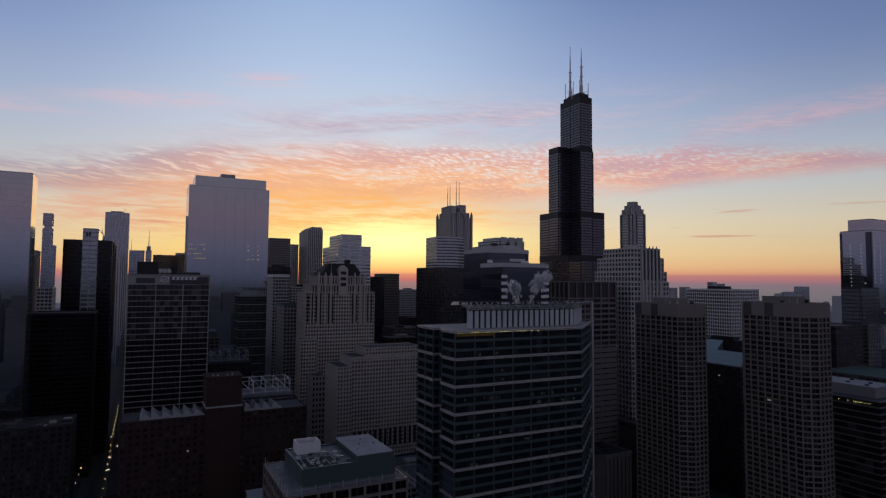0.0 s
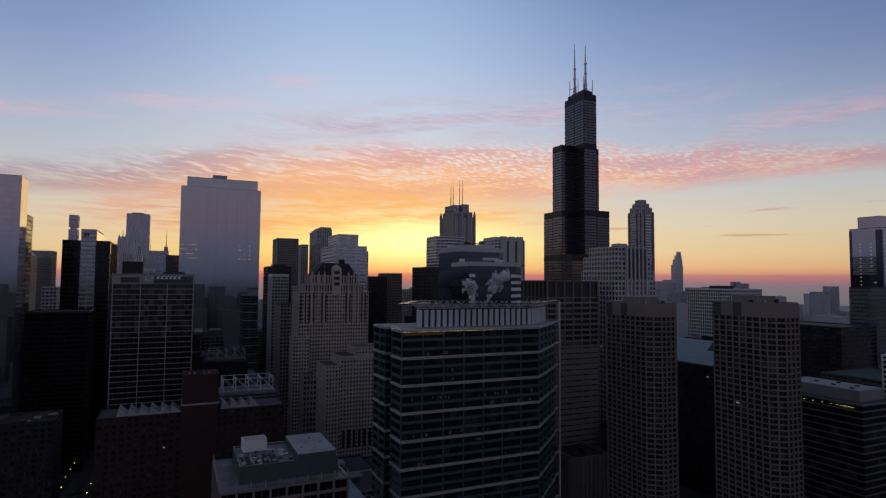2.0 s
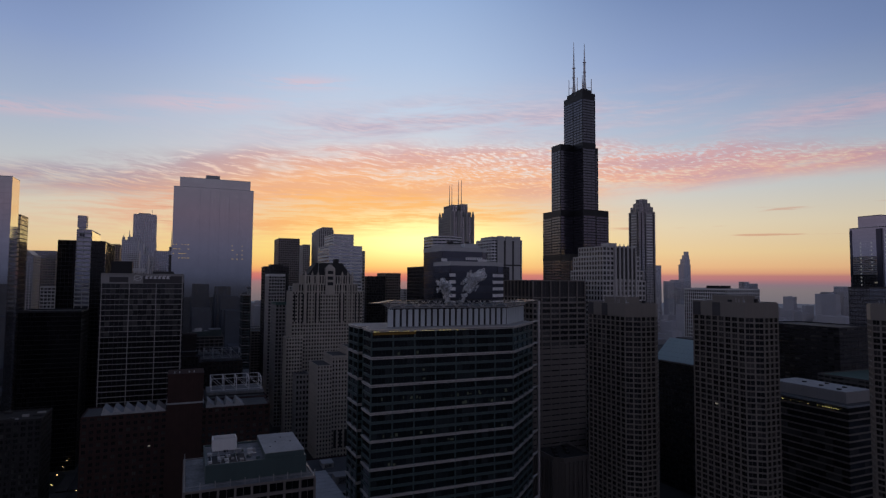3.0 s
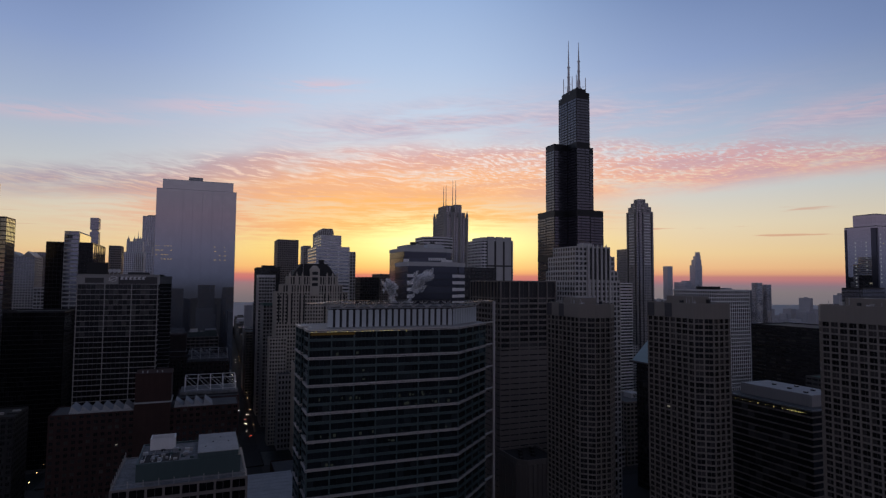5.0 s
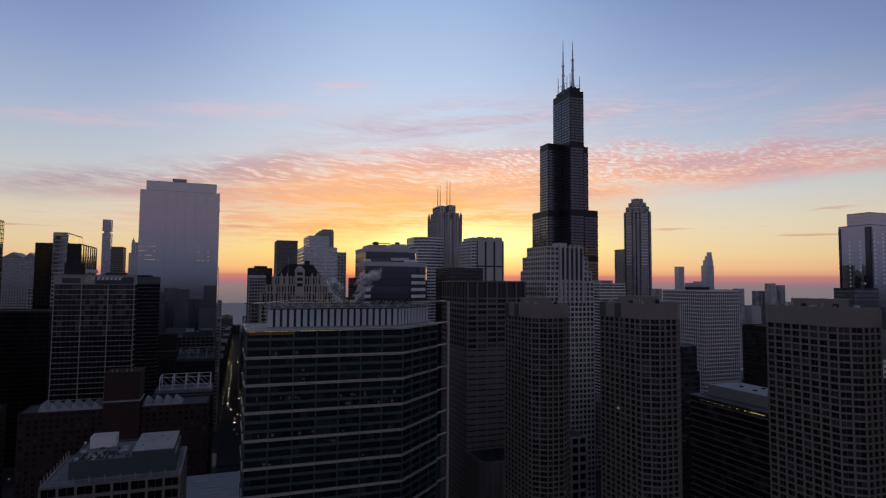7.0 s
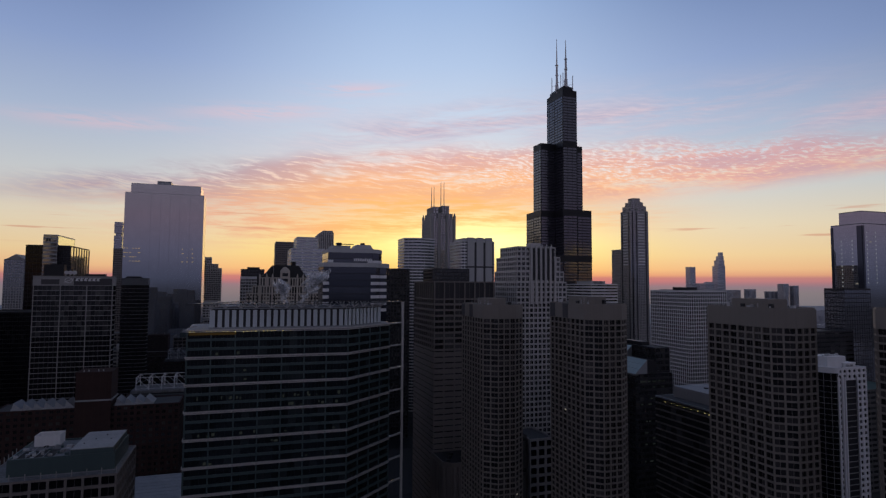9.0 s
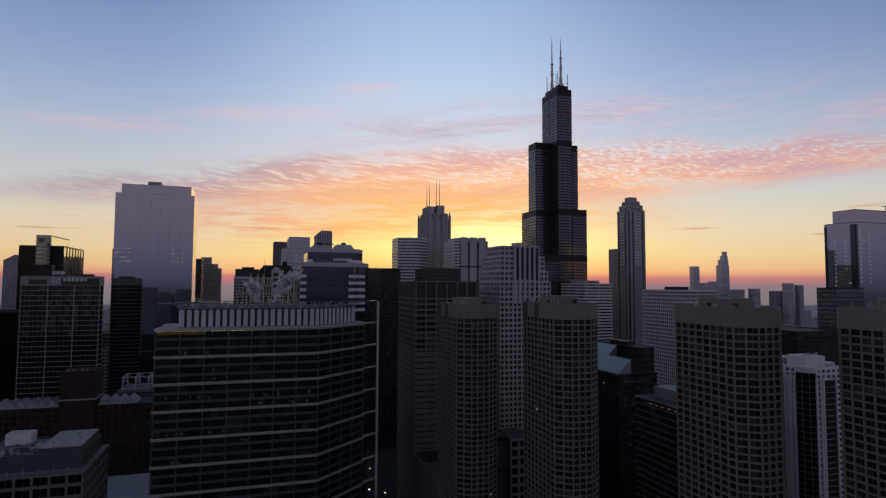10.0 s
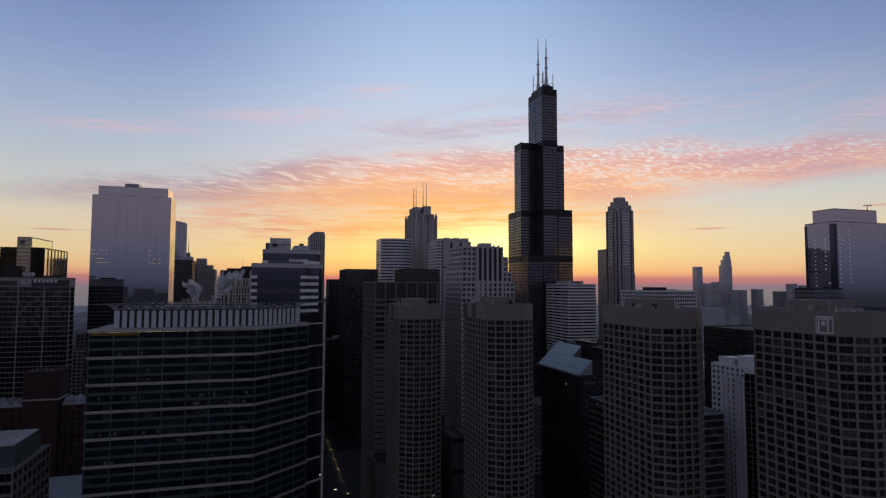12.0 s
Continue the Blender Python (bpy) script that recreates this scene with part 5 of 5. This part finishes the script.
# ---- black block with a sloping pale skylight ----
sl = thing("office_building", "black office block under a sloping pale skylight roof", "office building")
sited(rect(411, 448, 294, 363))
facade(sl, rect(414, 446, 296.5, 356), 0, 101, 4.0, 3.6, 0.3, 1.6, 0.25, "dark", "home", seed=51, lit=0.004, single=130, only=(0, 3), pane="pane")
facade(sl, rect(433.5, 446, 299, 356), 101, 118.6, 4.0, 3.6, 0.3, 1.6, 0.25, "dark", "glass", seed=52, lit=0.02)
roof_cap(sl, rect(433.5, 446, 299, 356), 118.6, 0.4, 0.5, "roof", "black")
part("roof_house", Mesh().box(436, 443, 318, 340, 118.8, 121.5), "black", sl)
part("eave_ledge", Mesh().box(411.5, 415, 295.5, 362, 100.4, 101.2), "granite_dk", sl, "grey eaves ledge")
for a, b, x0, x1, z0, z1 in ((297, 362, 414.2, 424.5, 101.3, 111.1), (325, 362, 424.5, 432.4, 111.1, 118.4)):
    n = round((b - a) / 4)
    for i in range(n):
        y0, y1 = a + i * (b - a) / n + 0.09, a + (i + 1) * (b - a) / n - 0.09
        for j in range(3):
            f0, f1 = j / 3 + 0.01, (j + 1) / 3 - 0.01
            xa, xb, za, zb = x0 + (x1 - x0) * f0, x0 + (x1 - x0) * f1, z0 + (z1 - z0) * f0, z0 + (z1 - z0) * f1
            pn = Mesh()
            pn.v += [(xa, y0, za), (xa, y1, za), (xb, y0, zb), (xb, y1, zb), (xa, y0, za - 0.3), (xa, y1, za - 0.3), (xb, y0, zb - 0.3), (xb, y1, zb - 0.3)]
            pn.f += [(0, 1, 3, 2), (4, 6, 7, 5), (0, 4, 5, 1), (2, 3, 7, 6), (0, 2, 6, 4), (1, 5, 7, 3)]
            part("skylight_pane", pn, "sky_glass", sl)
under = Mesh()
for y0, y1, x0, x1, z0, z1 in ((297, 362, 414.2, 424.5, 101.0, 110.8), (325, 362, 424.5, 432.4, 110.8, 118.1)):
    under.v += [(x0, y0, z0), (x0, y1, z0), (x1, y0, z1), (x1, y1, z1), (x1, y0, 100.5), (x1, y1, 100.5)]
    n = len(under.v) - 6
    under.f += [tuple(n + i for i in f) for f in ((0, 1, 3, 2), (0, 2, 4), (1, 5, 3), (2, 3, 5, 4), (0, 4, 5, 1))]
part("skylight_base", under, "steel", sl, "grey steel frame under the skylight")
part("terrace", Mesh().box(424.8, 433.4, 299.2, 324.8, 101, 110.2), "black", sl)

lit_r = random.Random(12)
for k in range(40):
    x, z = lit_r.uniform(415.5, 441), 101 - 4.0 * lit_r.choice((2, 3, 5, 6, 8, 9, 11, 12, 13, 16)) + 2.2
    part("lit_window", Mesh().box(x, x + lit_r.uniform(0.8, 3.0), 296.1, 296.22, z, z + 0.8), "lit_dim", sl, "dim lit office window")

# ---- further office blocks ----
building("office_building", "large black box of an office block", sited(rect(645, 705, 352, 440)), 121, 4.2, 6.0, 0.4, 2.4, 0.2, "black", "glass", seed=53)
building("low_building", "low block with a pale green flat roof", sited(rect(600, 680, 285, 345)), 80, 4.2, 6.0, 0.6, 2.0, 0.3, "granite_dk", "glass", seed=54, roof="copper")
wid = thing("office_tower", "white office tower with dark ribbon windows and roof house", "office building")
sited(rect(196, 262, 641, 760))
tiers(wid, [(rect(198, 237, 641, 704), 0, 205), (rect(205, 229, 650, 700), 205, 219)], 4.0, 12, 0.6, 2.2, 0.3, "white", "mirror_dk", seed=55, pier_out=0.05)
building("office_tower", "grey office slab with ribbed walls", rect(240, 262, 715, 770), 203, 4.0, 3.4, 1.2, 1.4, 0.3, "check", "glass", seed=56)
ar = thing("office_tower", "ribbed grey office tower with a stepped sloping top", "office building")
sited(rect(284, 313, 1116, 1187))
tiers(ar, [(rect(284, 313, 1116, 1187), 0, 263), (rect(287.5, 313, 1118, 1185), 263, 266.5), (rect(292, 312, 1120, 1183), 266.5, 270)], 8.0, 3.6, 1.6, 0.8, 0.4, "check", "glass", seed=57)
building("office_tower", "dark brown office slab with fine ribs", sited(rect(199, 236, 1052, 1110)), 240, 4.0, 3.4, 0.8, 1.4, 0.3, "bronze", "glass", seed=58)
building("office_tower", "pale narrow ribbed office tower", sited(rect(260, 274, 1150, 1190)), 236, 4.0, 3.4, 1.0, 1.4, 0.3, "check", "glass", seed=59)
dk = building("office_tower", "dark office tower with a pale lower shoulder", sited(rect(142, 172, 762, 800)), 182, 4.0, 3.4, 0.6, 1.5, 0.3, "dark", "glass", seed=60)
plant(dk, 150, 166, 770, 792, 182.2, 186, "dark")
building("office_building", "grey gridded block with a white top storey", sited(rect(142, 162, 722, 758)), 170, 4.0, 3.4, 0.9, 1.5, 0.4, "check", "glass", seed=61, edge="white", rise=3.0)
building("office_building", "dark stone block with a green copper cornice", sited(rect(143, 172, 662, 702)), 137, 4.2, 3.8, 1.2, 1.6, 0.4, "granite", "glass", seed=62, edge="copper", rise=2.0)
building("office_tower", "grey-green office slab with ribbed walls", sited(rect(-182, -147, 1100, 1140)), 209, 4.0, 3.4, 0.6, 1.5, 0.3, "bronze", "mirror_dk", seed=63)
gb = building("office_tower", "grey granite tower with pedimented gables", sited(rect(-203, -157, 1000, 1045)), 198, 4.0, 3.6, 1.2, 1.4, 0.4, "granite", "mirror_dk", seed=64)
for a, b in ((-201, -175), (-174, -158)):
    g_ = Mesh()
    c = (a + b) / 2
    g_.v += [(a, 999.5, 199), (b, 999.5, 199), (c, 999.5, 207), (a, 1045, 199), (b, 1045, 199), (c, 1045, 207)]
    g_.f += [(0, 1, 2), (3, 5, 4), (0, 2, 5, 3), (1, 4, 5, 2), (0, 3, 4, 1)]
    part("gable", g_, "granite", gb, "triangular stone gable")
building("office_building", "pale gridded mid-rise block", sited(rect(-98, -84, 745, 775)), 155, 4.0, 3.2, 0.9, 1.5, 0.4, "offwhite", "glass", seed=65)
building("office_tower", "dark office tower with a roof house", sited(rect(18, 66, 1165, 1200)), 209, 4.0, 3.6, 0.6, 1.4, 0.3, "dark", "glass", seed=66)
building("office_tower", "dark glass office tower near the river", sited(rect(51.5, 80.5, 1000, 1040)), 204, 4.0, 3.4, 0.6, 1.4, 0.3, "dark", "glass", seed=67)
tiersb = thing("office_tower", "grey stepped stone office tower", "office building")
sited(rect(53, 98, 1250, 1290))
tiers(tiersb, [(rect(53, 98, 1250, 1290), 0, 195), (rect(56, 91, 1253, 1286), 195, 204), (rect(59, 78, 1256, 1280), 204, 218)], 4.0, 3.4, 0.9, 1.4, 0.4, "check", "glass", seed=68)
building("office_tower", "slim dark tower in the distance", sited(rect(-75, -56, 1100, 1130)), 223, 4.0, 3.2, 0.7, 1.4, 0.3, "bronze", "glass", seed=69)
# haze1 lightens this far tower's stone as distance haze would
whs = thing("office_tower", "pale stone tower with three rounded finials", "office building")
sited(rect(-76, -40, 1300, 1340))
tiers(whs, [(rect(-76, -40, 1300, 1340), 0, 222), (rect(-72, -43, 1303, 1336), 222, 244)], 4.0, 3.6, 1.6, 1.2, 0.4, "haze1", "mirror_dk", seed=70)
for i in range(3):
    x = -69 + i * 11
    fn = Mesh().bar((x, 1306, 244), (x, 1306, 250), (2.8, 2.4), 8)
    fn.bar((x, 1306, 250), (x, 1306, 256), (1.2, 0.1), 6)
    part("finial", fn, "offwhite", whs)

# ---- far towers by the lake ----
# aerial haze is painted: pale walls and bright glass stand for it
sr = thing("skyscraper", "very tall blue-grey glass tower with a blow-through storey", "skyscraper")
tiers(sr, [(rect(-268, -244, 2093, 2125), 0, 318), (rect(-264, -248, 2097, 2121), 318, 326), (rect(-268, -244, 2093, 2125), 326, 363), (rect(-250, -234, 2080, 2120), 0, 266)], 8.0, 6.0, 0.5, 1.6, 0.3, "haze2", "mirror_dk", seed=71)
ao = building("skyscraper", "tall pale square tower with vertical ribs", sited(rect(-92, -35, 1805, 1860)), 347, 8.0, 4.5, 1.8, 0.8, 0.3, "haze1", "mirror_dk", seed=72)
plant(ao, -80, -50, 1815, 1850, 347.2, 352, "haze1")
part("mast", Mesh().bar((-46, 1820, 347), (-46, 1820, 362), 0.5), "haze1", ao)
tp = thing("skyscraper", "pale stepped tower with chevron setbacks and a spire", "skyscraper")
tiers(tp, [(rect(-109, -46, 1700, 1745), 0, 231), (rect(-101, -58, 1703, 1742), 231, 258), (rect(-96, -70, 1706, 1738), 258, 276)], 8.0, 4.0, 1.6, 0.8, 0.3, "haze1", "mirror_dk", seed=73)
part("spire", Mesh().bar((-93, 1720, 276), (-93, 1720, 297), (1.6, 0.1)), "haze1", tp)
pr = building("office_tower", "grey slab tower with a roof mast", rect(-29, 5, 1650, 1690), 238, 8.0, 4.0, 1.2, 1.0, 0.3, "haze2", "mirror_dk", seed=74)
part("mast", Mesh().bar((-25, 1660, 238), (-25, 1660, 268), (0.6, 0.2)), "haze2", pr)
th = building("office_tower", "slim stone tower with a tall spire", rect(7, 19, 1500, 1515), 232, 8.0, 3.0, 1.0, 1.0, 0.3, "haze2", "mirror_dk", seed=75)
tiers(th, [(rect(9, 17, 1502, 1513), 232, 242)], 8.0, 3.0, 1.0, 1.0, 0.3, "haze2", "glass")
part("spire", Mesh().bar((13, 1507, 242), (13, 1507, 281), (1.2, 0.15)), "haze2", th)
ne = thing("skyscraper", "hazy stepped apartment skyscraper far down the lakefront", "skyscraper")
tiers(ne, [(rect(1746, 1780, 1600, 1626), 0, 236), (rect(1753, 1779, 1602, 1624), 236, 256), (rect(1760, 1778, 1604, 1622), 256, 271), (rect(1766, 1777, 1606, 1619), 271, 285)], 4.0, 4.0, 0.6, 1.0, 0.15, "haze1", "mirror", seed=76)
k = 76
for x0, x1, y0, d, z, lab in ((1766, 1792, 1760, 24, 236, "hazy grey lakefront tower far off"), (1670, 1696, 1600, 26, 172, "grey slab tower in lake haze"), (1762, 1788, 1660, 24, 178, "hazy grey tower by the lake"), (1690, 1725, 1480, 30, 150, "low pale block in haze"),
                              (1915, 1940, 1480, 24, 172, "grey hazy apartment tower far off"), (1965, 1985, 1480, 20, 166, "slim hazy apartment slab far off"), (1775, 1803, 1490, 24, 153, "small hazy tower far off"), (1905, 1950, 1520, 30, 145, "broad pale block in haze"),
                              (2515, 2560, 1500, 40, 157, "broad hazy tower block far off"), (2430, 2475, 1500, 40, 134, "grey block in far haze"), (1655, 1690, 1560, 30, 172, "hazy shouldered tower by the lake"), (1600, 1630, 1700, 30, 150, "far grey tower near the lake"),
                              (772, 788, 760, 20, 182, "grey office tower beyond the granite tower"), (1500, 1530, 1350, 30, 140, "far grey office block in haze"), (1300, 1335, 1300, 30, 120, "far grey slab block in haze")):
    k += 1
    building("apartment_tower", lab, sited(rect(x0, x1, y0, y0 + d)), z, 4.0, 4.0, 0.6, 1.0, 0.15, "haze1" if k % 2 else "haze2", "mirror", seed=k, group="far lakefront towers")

# ---- low and middling blocks that fill the city grid ----
rnd = random.Random(11)
WALLS = ["granite", "lime", "bronze", "check", "brick", "dark", "offwhite", "tan"]


def free(x0, x1, y0, y1):
    return not any(a < x1 and b > x0 and c < y1 and d > y0 for a, b, c, d in TAKEN)


for xi in range(len(xs) - 1):
    for yj in range(len(ys) - 1):
        bx0, bx1, by0, by1 = xs[xi] + 13, xs[xi + 1] - 13, ys[yj] + 11, ys[yj + 1] - 11
        if by1 < 300 or by0 > 870 or bx1 > 900 or bx0 < -160:
            continue
        nx = max(1, round((bx1 - bx0) / 56))
        ny = max(1, round((by1 - by0) / 48))
        for i in range(nx):
            for j in range(ny):
                x0 = bx0 + i * (bx1 - bx0) / nx + 1
                x1 = bx0 + (i + 1) * (bx1 - bx0) / nx - 1
                y0 = by0 + j * (by1 - by0) / ny + 1
                y1 = by0 + (j + 1) * (by1 - by0) / ny - 1
                if y0 < 566 and y1 > 512:
                    continue
                if not free(x0, x1, y0, y1):
                    continue
                h = rnd.uniform(8, 18) if y1 < 512 else (rnd.uniform(50, 125) if y0 < 800 else rnd.uniform(80, 160))
                if x0 > 400 and y1 < 800:
                    h = rnd.uniform(25, 70)
                w = rnd.choice(WALLS)
                b = building("city_block", {"granite": "grey stone city block with a flat roof", "lime": "limestone city block with a flat roof", "bronze": "brown stone city block with a flat roof",
                                            "check": "pale grey city block with a flat roof", "brick": "brick city block with a flat roof", "dark": "dark glass city block with a flat roof",
                                            "offwhite": "pale concrete city block with a flat roof", "tan": "tan city block with a flat roof"}[w],
                             rect(x0, x1, y0, y1), h, 4.0, 4.4, 1.2, 1.6, 0.35, w, "glass", seed=rnd.randrange(9999), group="city blocks", lit=0.002)
                cx, cy = (x0 + x1) / 2, (y0 + y1) / 2
                plant(b, cx - 6, cx + rnd.uniform(2, 8), cy - 5, cy + 6, h + 0.2, h + rnd.uniform(3, 6), rnd.choice(["granite", "dark", "offwhite"]))
# unseen blocks added to shade lower walls and darken the mirror glass below
west = Mesh()
for i in range(26):
    for j in range(16):
        x, y = -620 + i * 62, -840 + j * 62
        if rnd.random() < 0.2 or (y + 44 > 200 and 20 < x + 44 and x < 240):
            continue
        w, d = rnd.uniform(30, 46), rnd.uniform(30, 46)
        west.box(x, x + w, y, y + d, 0.2, rnd.choice([14, 20, 26, 34, 48, 62] if y > -130 else [44, 62, 80, 96, 114, 130]) * rnd.uniform(0.8, 1.2))
tagged(part("near_west_blocks", west, "haze_dk"), "unseen plain blocks holding back the low western sky", "city blocks", kind="stuff")
far = Mesh()
for i in range(1500):
    x, y = rnd.uniform(900, 4200), rnd.uniform(-300, 1900)
    if i % 3 == 0:
        x, y = rnd.uniform(-900, 900), rnd.uniform(960, 1930)
    w, d = rnd.uniform(18, 55), rnd.uniform(18, 55)
    if not free(x - 5, x + w + 5, y - 5, y + d + 5) or (x + w > 106 and x < 142 + max(0, y - 900) * 0.022) or (x + w > -40 and x < -8):
        continue
    h = rnd.choice([8, 10, 14, 18, 25, 32, 45]) * rnd.uniform(0.8, 1.3) * (2.2 if -300 < x < 900 else 1)
    h *= 2.4 if i % 9 == 1 and x > 900 else 1
    far.box(x, x + w, y, y + d, 0, h)
    if h > 25:
        far.box(x + w * 0.3, x + w * 0.6, y + d * 0.3, y + d * 0.6, h, h + 3)
avenue = Mesh()
for k in range(15):
    y = 880 + k * 72
    c = 123 + 0.022 * (y - 657)
    for x0, x1 in ((c - 46, c - 14.5), (c + 14.5, c + 48)):
        if free(x0, x1, y, y + 64):
            h = rnd.uniform(24, 62)
            avenue.box(x0, x1, y, y + 62, 0.2, h)
            avenue.box(x0 + 8, x1 - 10, y + 20, y + 40, h, h + 3.5)
for k in range(9):
    avenue.box(96 + k * 13, 108 + k * 13, 1905 + (k * 7) % 20, 1950, 0.2, rnd.uniform(14, 40))
tagged(part("avenue_blocks", avenue, "granite_dk"), "dark stone blocks lining the far avenue", "city blocks", kind="stuff")
# the far roofs carry their haze in the pale colour
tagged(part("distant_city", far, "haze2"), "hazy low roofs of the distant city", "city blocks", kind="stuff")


# ---- street lamps, cars, steam ----
def street_lamp(x, y, side):
    own = thing("street_lamp", "tall dark street lamp with a glowing amber lantern", "street lamp", group="street lamps")
    part("post", Mesh().bar((0, 0, 0), (0, 0, 9.0), (0.14, 0.08), 6), "dark", own)
    arm = part("arm", Mesh().bar((0, 0, 8.9), (side * 2.0, 0, 9.4), 0.06, 5), "dark", own)
    part("lantern", Mesh().box(side * 1.7 - 0.28, side * 1.7 + 0.28, -0.22, 0.22, 9.15, 9.33), "lamp", arm, "glowing amber lantern")
    return own


lamp_l, lamp_r = street_lamp(0, 0, 1), street_lamp(0, 0, -1)
spots_l, spots_r = [], []
for k in range(18):
    spots_l.append((-41.0, 485.5 + k * 21.5))
    spots_r.append((-18.6, 487 + k * 21.5))
for k in range(26):
    spots_l.append((110.5 + k * 0.84, 640 + k * 38))
    spots_r.append((135.5 + k * 0.84, 640 + k * 38))
for k in range(10):
    spots_l.append((241.5, 300 + k * 30))
    spots_r.append((264.5, 312 + k * 30))
for ob, spots in ((lamp_l, spots_l), (lamp_r, spots_r)):
    ob.matrix_basis = pose(spots[0][0], spots[0][1], 0.18)
    for x, y in spots[1:]:
        copy_thing(ob, pose(x, y, 1.2 if 516 < y < 564 else 0.18))


def car(mat, label):
    own = thing("car", label, "car", group="cars on the street")
    b = Mesh().prism([(-0.9, -2.2), (0.9, -2.2), (0.9, 2.2), (-0.9, 2.2)], 0.35, 0.85, [(-0.85, -2.1), (0.85, -2.1), (0.85, 2.1), (-0.85, 2.1)])
    part("body", b, mat, own)
    part("cabin", Mesh().prism([(-0.8, -1.2), (0.8, -1.2), (0.8, 1.3), (-0.8, 1.3)], 0.86, 1.45, [(-0.65, -0.7), (0.65, -0.7), (0.65, 0.9), (-0.65, 0.9)]), "glass", own, "dark glazed cabin")
    for x in (-0.8, 0.8):
        for y in (-1.4, 1.4):
            wh = part("wheel", Mesh().bar((x - 0.1, y, 0.32), (x + 0.1, y, 0.32), 0.32, 10), "tyre", own)
            part("rim", Mesh().bar((x - 0.12, y, 0.32), (x + 0.12, y, 0.32), 0.18, 8), "steel", wh)
    for x in (-0.6, 0.6):
        part("headlight", Mesh().box(x - 0.22, x + 0.22, -2.28, -2.14, 0.55, 0.75), "head", own, "glowing headlight")
        part("taillight", Mesh().box(x - 0.2, x + 0.2, 2.14, 2.26, 0.6, 0.75), "tail", own, "red taillight")
    return own


cars = [car("dark", "dark car with glowing headlights on the street"), car("offwhite", "pale car with glowing headlights on the street")]
cr_rnd = random.Random(5)
placed = 0
for k in range(34):
    lane = cr_rnd.choice((-3.2, -0.2, 3.0)) if k % 4 else 5.0
    x, y = (122.5 + lane * 1.6 + k * 0.57, 625 + k * 26 + cr_rnd.uniform(-8, 8)) if k < 26 else ((-20 + lane * 0.7, 590 + (k - 26) * 40) if k < 30 else (253 + lane, 330 + (k - 30) * 40))
    m = pose(x, y, 0.22 if k < 26 else 0.12, 0, 0, 0 if lane < 0 or k % 3 else 180)
    if placed < 2:
        cars[placed].matrix_basis = m
    else:
        copy_thing(cars[k % 2], m)
    placed += 1

# ---- steam from the roof vents of the finned office block ----
steam_mat = bpy.data.materials.new("steam")
steam_mat.use_nodes = True
sg = Nodes(steam_mat.node_tree)
tr = sg.add("ShaderNodeBsdfTransparent")
df = sg.add("ShaderNodeBsdfDiffuse")
df.inputs[0].default_value = (0.95, 0.94, 0.95, 1)
tl = sg.add("ShaderNodeBsdfTranslucent")
tl.inputs[0].default_value = (0.95, 0.94, 0.95, 1)
ms = sg.add("ShaderNodeMixShader")
ms.inputs[0].default_value = 0.8
sg.put(df.outputs[0], ms.inputs[1])
sg.put(tl.outputs[0], ms.inputs[2])
mx = sg.add("ShaderNodeMixShader")
sgeo = sg.add("ShaderNodeNewGeometry")
sg.put(sg.span(sg.noise(sgeo.outputs["Position"], 1.3, 5.0, 0.7), 0.40, 0.62, 0.0, 0.5), mx.inputs[0])
sg.put(tr.outputs[0], mx.inputs[1])
sg.put(ms.outputs[0], mx.inputs[2])
so = sg.add("ShaderNodeOutputMaterial")
sg.put(mx.outputs[0], so.inputs[0])
M["steam"] = steam_mat


def steam_plume(x, y, z, lean, height, size, seed):
    r = random.Random(seed)
    bm = bmesh.new()
    for i in range(84):
        f = (i / 84) ** 0.8
        c = Vector((x + lean[0] * f * height + r.gauss(0, 0.4 + 1.5 * f) * size, y + lean[1] * f * height + r.gauss(0, 0.6 + 1.5 * f), z + height * f + r.gauss(0, 0.8)))
        rad = size * (0.42 + 0.95 * f) * r.uniform(0.4, 1.35)
        m = Matrix.Translation(c) @ Matrix.Rotation(math.atan2(lean[0], 1.0), 4, "Y") @ Matrix.Diagonal((0.8, 0.8, 1.7, 1))
        got = bmesh.ops.create_icosphere(bm, subdivisions=2, radius=rad, matrix=m)
        for v in got["verts"]:
            n = noise.noise(v.co * 0.55 + Vector((seed, 0, 0)))
            v.co += (v.co - c) * 1.2 * n
    me = bpy.data.meshes.new("steam_plume")
    bm.to_mesh(me)
    bm.free()
    for p in me.polygons:
        p.use_smooth = True
    me.materials.append(M["steam"])
    return tagged(new("steam_plume", me), "white drifting steam plume over roof vents", "steam", kind="stuff")


vent = thing("roof_vent", "round steel roof vent under rising steam", "vent")
part("pipe", Mesh().bar((169, 243, 152.9), (169, 243, 155.0), 1.1, 12), "steel", vent)
part("rim", Mesh().bar((169, 243, 155.0), (169, 243, 155.4), 1.3, 12), "steel", vent)
copy_thing(vent, pose(6.5, 0, 0))
steam_plume(169, 243, 155.2, (-0.35, 0.1), 9, 1.0, 3)
steam_plume(175.5, 243, 155.2, (0.75, 0.1), 14, 1.15, 8)
